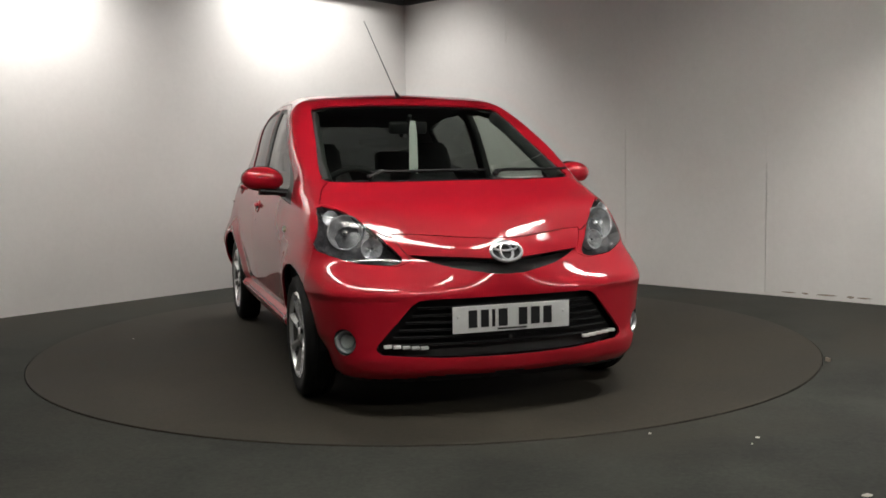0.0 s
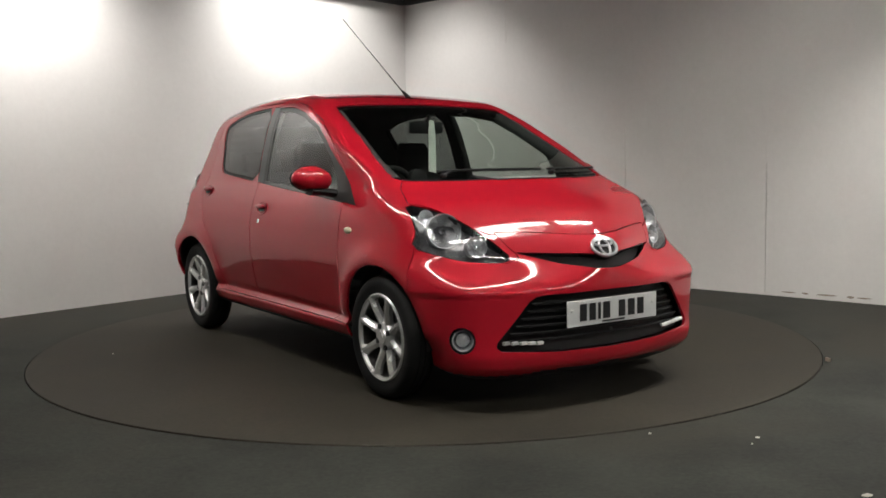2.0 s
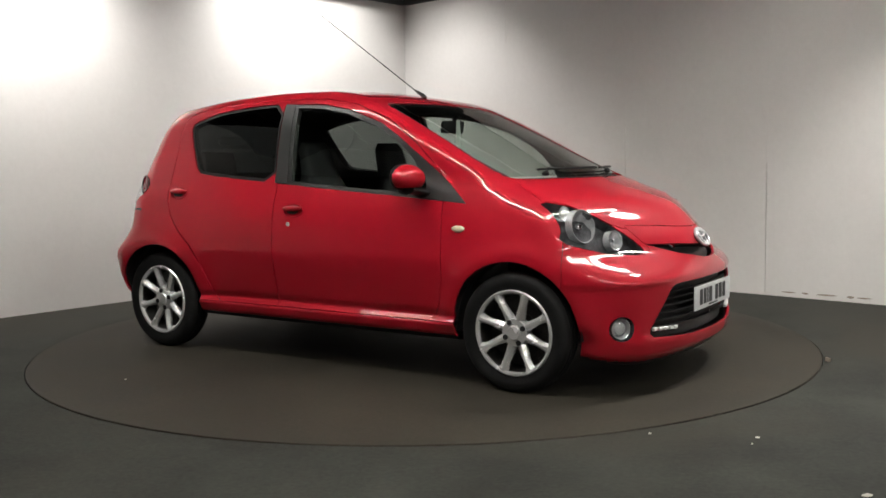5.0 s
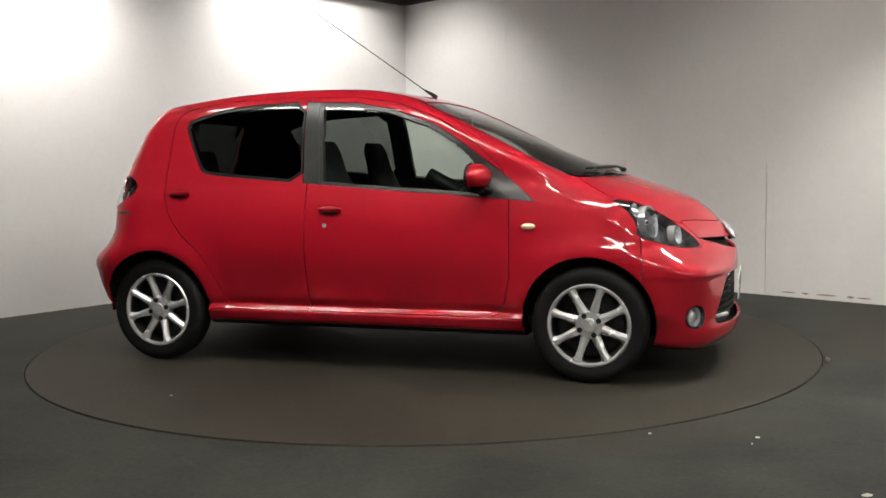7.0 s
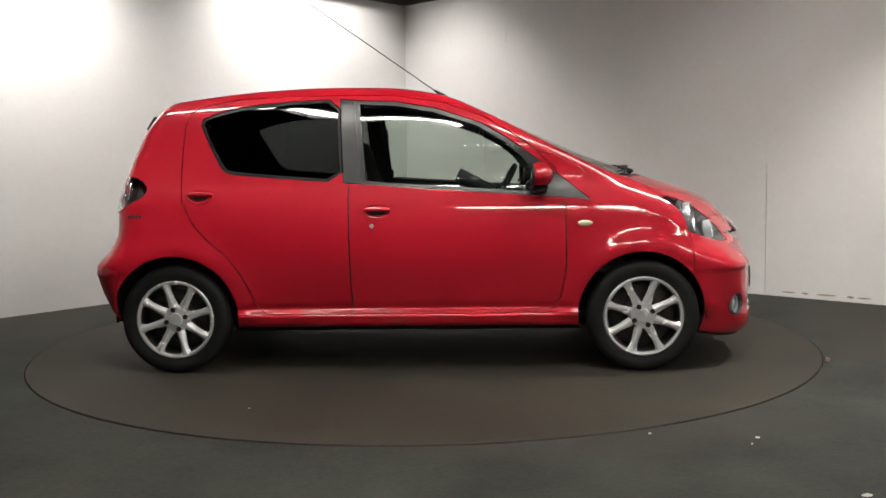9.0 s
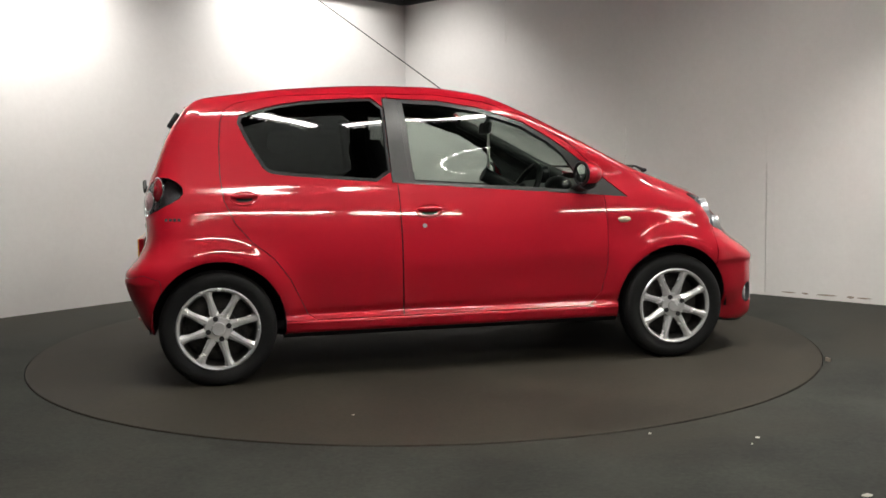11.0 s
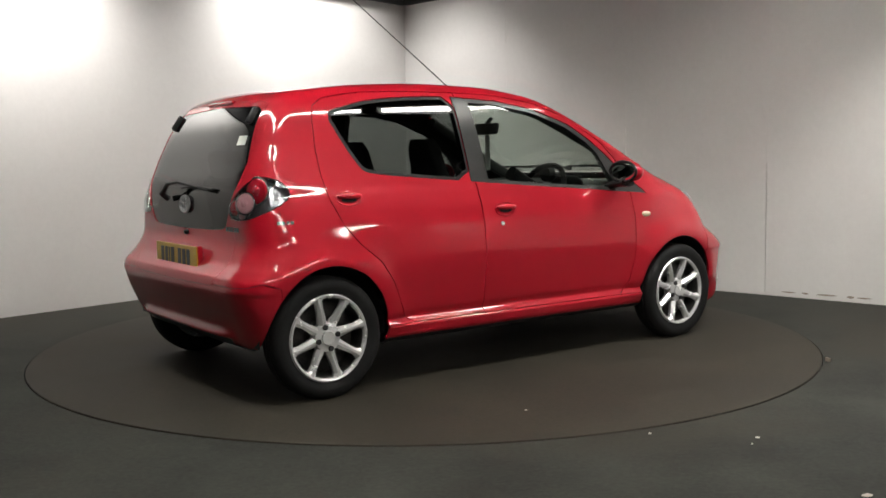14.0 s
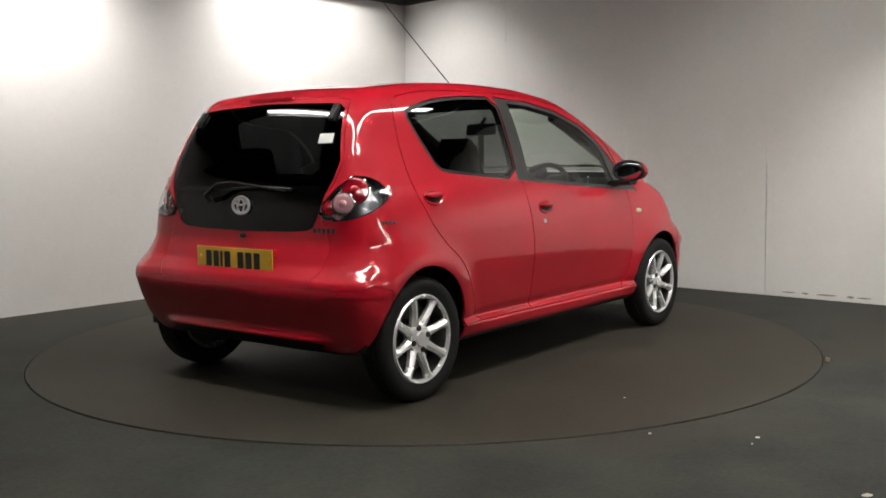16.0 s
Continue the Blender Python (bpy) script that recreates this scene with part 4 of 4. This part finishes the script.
def plate(at, facing_sign, mat, label):
    """A number plate with plain bars in place of its characters."""
    m = Matrix.Translation(at) @ Matrix(((0, 0, facing_sign), (facing_sign, 0, 0), (0, 1, 0))).to_4x4()
    bm = box((0.52, 0.111, 0.006), (0, 0, 0), None, 0.002)
    bm.transform(m)
    ob = part("number_plate", bm, mat, car, label)
    x = -0.195
    for k, w in enumerate((0.044, 0.040, 0.016, 0.046, 0.044, 0.046, 0.044)):
        x += 0.034 if k == 4 else 0.0
        bm = box((w * 0.86, 0.072, 0.002), (x + w / 2, 0.002, 0.0042))
        bm.transform(m)
        part("bar", bm, INK, ob, "plain black bar")
        x += w + 0.0105
    bm = box((0.13, 0.008, 0.001), (0.0, -0.045, 0.0036))
    bm.transform(m)
    part("bar", bm, TRIM, ob)
    for sx in (-0.235, 0.235):
        bm = lathe([(0.007, 0.003), (0.006, 0.0055), (0.0, 0.006)], 12, "z", None, (sx, 0.012, 0))
        bm.transform(m)
        part("screw_cap", bm, mat, ob)


def badge(p, n, w, h):
    """A plain chrome oval with smaller ovals in it."""
    m = facing(p, n)
    bm = bmesh.new()
    for rx, ry, dx, dy, t in ((w, h, 0, 0, 0.0075), (w * 0.40, h * 0.86, 0, -0.002, 0.006), (w * 0.74, h * 0.36, 0, h * 0.42, 0.006)):
        ring = [Vector((dx + rx * math.cos(a), dy + ry * math.sin(a), 0.006)) for a in np.linspace(0, 2 * math.pi, 37)]
        tube([m @ q for q in ring], t, 8, bm)
    ob = part("badge", bm, SILVER, car, "chrome oval badge", True)
    bm = lathe([(1.0, -0.02), (1.0, 0.0), (0.0, 0.001)], 30, "z")
    bm.transform(m @ Matrix.Diagonal((w, h, 1, 1)))
    part("badge_back", bm, BLACK, ob, "dark badge ground")


def rear_lamps():
    for side, s in (("", -1), ("other", 1)):
        lamp = panel("tail_lamp", "tail_lamp", SMOKE, car, "oval tail lamp with red lobes in smoked chrome", side, 0.042, 0.002, -0.04)
        panel("lens", "tail_lamp", LENS, lamp, "clear outer lens", side, -0.004, 0.0, 0.01)
        aim = Vector((-0.86, 0.5 * s, 0.12)).normalized()
        for (px, py, pz), r, mat in (((-1.405, 0.628, 0.930), 0.056, RED_LAMP), ((-1.455, 0.600, 0.876), 0.046, PALE_LAMP), ((-1.488, 0.545, 0.858), 0.034, RED_LAMP), ((-1.478, 0.590, 0.826), 0.020, PALE_LAMP)):
            m = facing(under(Vector((px, py * s, pz)), aim, 0.017), aim)
            part("lobe", ball((r * 0.98, r * 0.98, r * 0.22), m), mat, lamp, "", True)
            bm = bmesh.new()
            tube([m @ Vector((r * 1.04 * math.cos(a), r * 1.04 * math.sin(a), 0.001)) for a in np.linspace(0, 2 * math.pi, 33)], 0.0045, 8, bm)
            part("lobe_ring", bm, CHROME, lamp, "", True)
            part("lobe_bulb", ball((r * 0.42, r * 0.42, r * 0.30), m @ Matrix.Translation((0, 0, r * 0.06)), None, 16), mat, lamp, "", True)


def door_mirror(s):
    base = Vector((0.655, 0.845 * s, 0.975))
    bm = ball((0.070, 0.104, 0.062), Matrix.Translation(base), None, 32)
    for v in bm.verts:
        d = v.co - base
        if d.x < -0.028:
            v.co.x = base.x - 0.028
        v.co.z -= 0.02 * max(d.y * s * -1, 0) * 4
        if d.z < -0.045:
            v.co.z = base.z - 0.045 + (d.z + 0.045) * 0.3
    shell = part("door_mirror", bm, PAINT, car, "red-capped door mirror on a black foot", True)
    bm = ball((0.006, 0.088, 0.050), Matrix.Translation(base + Vector((-0.028, 0, 0.002))), None, 28)
    part("mirror_glass", bm, MIRROR, shell, "mirror glass", True)
    bm = bmesh.new()
    tube([base + Vector((-0.029, 0.095 * math.cos(a), 0.002 + 0.055 * math.sin(a))) for a in np.linspace(0, 2 * math.pi, 33)], 0.008, 8, bm)
    part("mirror_bezel", bm, BLACK, shell, "black bezel", True)
    p, n = on_flank(0.66, 0.905, s)
    bm = bmesh.new()
    tube([p - n * 0.02, p + n * 0.05 + Vector((0, 0, -0.01)), Vector((0.655, 0.86 * s, 0.925))], [0.032, 0.026, 0.034], 14, bm)
    bm.transform(Matrix.Translation(p) @ Matrix.Diagonal((1.4, 1, 0.7, 1)) @ Matrix.Translation(-p))
    part("mirror_foot", bm, BLACK, shell, "black mirror foot", True)


MIRRORED = mottled(material("aluminised_reflector"), (0.66, 0.67, 0.69), (0.86, 0.87, 0.89), (30.0, 140.0), (0.10, 0.22))
MIRRORED.node_tree.nodes["Principled BSDF"].inputs["Metallic"].default_value = 0.6
MIRROR = material("mirror_silver", (0.85, 0.87, 0.86), 0.02, 1.0)
HOUSING = mottled(material("lamp_housing"), (0.055, 0.055, 0.06), (0.13, 0.13, 0.135), (22.0, 90.0), (0.12, 0.25))


def wipers_and_aerial():
    def on_top(x, y, lift=0.0):
        lo, hi = 0.6, 1.7
        for _ in range(40):
            mid = (lo + hi) / 2
            lo, hi = (mid, hi) if skin(np.array([[x, y, mid]]))[0] < 0 else (lo, mid)
        return Vector((x, y, lo + lift))
    for y0, y1 in ((-0.42, 0.10), (0.18, 0.60)):
        bm = bmesh.new()
        pts = [on_top(1.215 - 0.35 * y0 * y0, y0, 0.014)] + [on_top(1.185 - 0.42 * y * y, y, 0.02) for y in np.linspace(y0 + 0.06, y1, 8)]
        tube(pts, [0.010] + [0.006] * 7 + [0.004], 8, bm)
        arm = part("wiper", bm, BLACK, car, "black windscreen wiper", True)
        bm = bmesh.new()
        tube([on_top(1.165 - 0.42 * y * y, y, 0.010) for y in np.linspace(y0 + 0.02, y1 + 0.05, 9)], 0.006, 6, bm)
        part("wiper_blade", bm, BLACK, arm)
        bm = ball((0.018, 0.016, 0.013), Matrix.Translation(pts[0]))
        part("wiper_pivot", bm, BLACK, arm, "", True)
    root = on_top(0.165, 0.0)
    bm = bmesh.new()
    tube([root + Vector((0.012, 0, -0.004)), root + Vector((0.0, 0, 0.012)), root + Vector((-0.05, 0, 0.042))], [0.018, 0.012, 0.006], 12, bm)
    foot = part("aerial_foot", bm, BLACK, car, "black rubber aerial foot", True)
    bm = bmesh.new()
    tube([root + Vector((-0.045, 0, 0.038)), root + Vector((-0.745, 0, 0.535))], [0.0034, 0.0022], 6, bm)
    part("aerial_rod", bm, BLACK, foot, "thin whip aerial")
    # rear wiper
    def on_back(y, z, lift):
        p, n = on_nose(y, z, -1)
        return p + n * lift
    bm = bmesh.new()
    tube([on_back(0.22, 0.885, 0.01), on_back(0.20, 0.90, 0.05), on_back(0.12, 0.945, 0.06), on_back(0.02, 0.955, 0.05), on_back(-0.20, 0.935, 0.03), on_back(-0.30, 0.925, 0.02)], [0.016, 0.014, 0.010, 0.007, 0.006, 0.004], 8, bm)
    arm = part("rear_wiper", bm, BLACK, car, "black rear wiper", True)
    bm = bmesh.new()
    tube([on_back(y, 0.945 - 0.05 * abs(y + 0.12), 0.012) for y in np.linspace(-0.33, 0.05, 6)], 0.006, 6, bm)
    part("wiper_blade", bm, BLACK, arm)
    for s in (-1, 1):
        p, n = on_nose(0.455 * s, 1.265, -1)
        bm = box((0.032, 0.085, 0.026), (0, 0, 0.006), None, 0.008)
        bm.transform(facing(p, n))
        part("spoiler_end", bm, BLACK, car, "small black deflector", True)
    p, n = on_nose(0.0, 1.345, -1)
    bm = box((0.02, 0.30, 0.016), p + Vector((-0.004, 0, 0)), None, 0.005)
    part("high_brake_lamp", bm, RED_LAMP, car, "slim red brake lamp")
    p, n = on_nose(0.0, 0.728, -1)
    part("tailgate_button", ball((0.02, 0.016, 0.014), Matrix.Translation(p)), BLACK, car, "", True)
    for y in (-0.52,):
        p, n = on_nose(y, 0.763, -1)
        bm = bmesh.new()
        for k in range(5):
            box((0.018, 0.020, 0.003), (-0.056 + 0.027 * k, 0, 0.001), None, 0, bm)
        bm.transform(facing(p, n))
        part("model_lettering", bm, SMOKE, car, "unreadable chrome lettering as bars")
    p, n = on_flank(-1.36, 0.795)
    bm = bmesh.new()
    for k in range(4):
        box((0.014, 0.014, 0.003), (-0.03 + 0.02 * k, 0, 0.001), None, 0, bm)
    bm.transform(facing(p, n))
    part("engine_lettering", bm, SMOKE, car, "unreadable small chrome lettering as bars")
    p, n = on_nose(-0.455, 1.155, -1)
    bm = box((0.085, 0.045, 0.001), (0, 0, 0.002))
    bm.transform(facing(p, n))
    part("window_sticker", bm, CARD, car, "white sticker on the glass")


def interior():
    def seat(x, y, name, label):
        bm = box((0.50, 0.47, 0.16), (x + 0.10, y, 0.42), Matrix.Rotation(-0.12, 4, "Y"), 0.05)
        ob = part(name, bm, CLOTH, car, label, True)
        bm = bmesh.new()
        rings = []
        for h, w, d, xo in ((0.36, 0.23, 0.07, 0.0), (0.55, 0.235, 0.075, -0.03), (0.75, 0.225, 0.07, -0.09), (0.90, 0.18, 0.06, -0.14), (1.00, 0.125, 0.05, -0.17), (1.12, 0.115, 0.045, -0.20), (1.165, 0.085, 0.03, -0.21)):
            ring = []
            for k in range(20):
                a = 2 * math.pi * k / 20
                ca, sa = math.cos(a), math.sin(a)
                ring.append(bm.verts.new((x - 0.12 + xo + d * abs(ca) ** 0.6 * (1 if ca > 0 else -1), y + w * abs(sa) ** 0.6 * (1 if sa > 0 else -1), h)))
            rings.append(ring)
        for a, b in zip(rings, rings[1:]):
            for k in range(20):
                bm.faces.new((a[k], a[(k + 1) % 20], b[(k + 1) % 20], b[k]))
        bm.faces.new(rings[-1])
        bm.faces.new(rings[0][::-1])
        part("backrest", bm, CLOTH, ob, "", True)
    for y in (-0.35, 0.35):
        seat(-0.02, y, "front_seat", "black cloth front seat with a one-piece headrest")
    for s in (-1, 1):
        bm = bmesh.new()
        tube([under(Vector((x, y * s, z)), Vector((0, 0, 1)), 0.04) for x, y, z in ((1.03, 0.60, 0.98), (0.85, 0.592, 1.06), (0.66, 0.565, 1.15), (0.48, 0.545, 1.24), (0.33, 0.52, 1.31))], 0.034, 10, bm)
        part("pillar_lining", bm, TRIM, car, "grey lining of the windscreen pillar", True)
    bm = box((0.45, 1.15, 0.16), (-0.85, 0, 0.46), None, 0.05)
    bench = part("rear_seat", bm, CLOTH, car, "black cloth rear bench", True)
    part("backrest", box((0.14, 1.15, 0.50), (-1.08, 0, 0.75), Matrix.Rotation(-0.25, 4, "Y"), 0.05), CLOTH, bench, "", True)
    for y in (-0.33, 0.33):
        part("headrest", box((0.10, 0.26, 0.15), (-1.15, y, 1.05), Matrix.Rotation(-0.2, 4, "Y"), 0.035), CLOTH, bench, "black rear headrest", True)
    part("parcel_shelf", box((0.34, 1.10, 0.02), (-1.26, 0, 0.93), None, 0.006), CLOTH, car, "dark parcel shelf")
    part("floor_pan", box((2.7, 1.3, 0.04), (-0.05, 0, 0.26)), CLOTH, car, "dark carpeted floor pan")
    # dashboard
    bm = prism([(0.58, 0.48), (0.58, 0.74), (0.63, 0.86), (0.74, 0.905), (0.98, 0.93), (1.08, 0.90), (1.08, 0.48)], -0.66, 0.66, Matrix(((1, 0, 0, 0), (0, 0, 1, 0), (0, 1, 0, 0), (0, 0, 0, 1))))
    dash = part("dashboard", bm, DASH, car, "grey-black moulded dashboard")
    part("instrument_pod", ball((0.07, 0.12, 0.055), Matrix.Translation((0.68, -0.35, 0.905))), BLACK, dash, "", True)
    bm = lathe([(0.0, -0.03), (0.045, -0.02), (0.05, 0.02), (0.043, 0.024), (0.0, 0.02)], 24, "x", None, (0.63, -0.235, 0.965))
    part("rev_counter", bm, BLACK, dash, "round rev counter", True)
    for y in (-0.62, -0.1, 0.1, 0.62):
        bm = lathe([(0.04, 0.0), (0.042, -0.015), (0.034, -0.016), (0.0, -0.008)], 20, "x", None, (0.60, y, 0.83))
        part("air_vent", bm, SMOKE, dash, "round air vent", True)
    bm = bmesh.new()
    m = Matrix.Translation((0.47, -0.35, 0.86)) @ Matrix.Rotation(radians(-62), 4, "Y")
    tube([m @ Vector((0.178 * math.cos(a), 0.178 * math.sin(a), 0)) for a in np.linspace(0, 2 * math.pi, 41)], 0.016, 10, bm)
    wheel_ring = part("steering_wheel", bm, BLACK, car, "black three-spoke steering wheel", True)
    bm = ball((0.06, 0.075, 0.03), m @ Matrix.Translation((0, 0, 0.02)))
    part("wheel_boss", bm, BLACK, wheel_ring, "", True)
    for a in (0, math.pi / 2, -math.pi / 2):
        bm = bmesh.new()
        tube([m @ Vector((0.04 * math.cos(math.pi + a), 0.04 * math.sin(math.pi + a), 0.015)), m @ Vector((0.175 * math.cos(math.pi + a), 0.175 * math.sin(math.pi + a), 0))], 0.016, 8, bm)
        part("wheel_spoke", bm, SMOKE, wheel_ring, "", True)
    bm = bmesh.new()
    tube([m @ Vector((0, 0, 0.02)), m @ Vector((0, 0, 0.25))], 0.04, 12, bm)
    part("column", bm, BLACK, wheel_ring, "", True)
    # inside mirror with a card hung on it
    bm = box((0.025, 0.22, 0.07), (0.36, 0.0, 1.235), Matrix.Rotation(0.2, 4, "Y"), 0.015)
    inner = part("inside_mirror", bm, BLACK, car, "black inside mirror", True)
    bm = bmesh.new()
    tube([(0.36, 0, 1.26), (0.40, 0, 1.30)], 0.012, 8, bm)
    part("mirror_stem", bm, BLACK, inner)
    outline = [(-0.020, 0.0), (-0.024, -0.23), (0.026, -0.24), (0.023, -0.02), (0.014, 0.045), (-0.014, 0.05)]
    bm = prism(outline, -0.001, 0.001, Matrix.Translation((0.385, 0.02, 1.225)) @ Matrix(((0, 0, 1), (1, 0, 0), (0, 1, 0))).to_4x4())
    part("hanging_card", bm, CARD, inner, "white card tag hung from the mirror")


liner()
body_panels()
fill_backs()
front_lamps()
grilles()
plate((1.826, 0, 0.403), 1, WHITE, "white front number plate with plain bars")
plate((-1.560, 0, 0.618), -1, YELLOW, "yellow rear number plate with plain bars")
badge(*on_nose(0.0, 0.668), 0.068, 0.046)
badge(*on_nose(0.0, 0.863, -1), 0.055, 0.038)
rear_lamps()
for side in (-1, 1):
    door_mirror(side)
wipers_and_aerial()
interior()
for wx, front in ((1.17, True), (-1.17, False)):
    for wy in (-0.720, 0.720):
        wheel(wx, wy, front)


def motions():
    walk(turntable, [(k / 2, pose(0, 0, 0, 0, 0, heading(k / 2))) for k in range(33)])
    rows = []
    for k in range(33):
        turn = pose(0, 0, 0, 0, 0, heading(k / 2))
        rows.append((k / 2, turn @ pose(-0.031, -0.187, 0.004)))
    walk(car, rows)


motions()
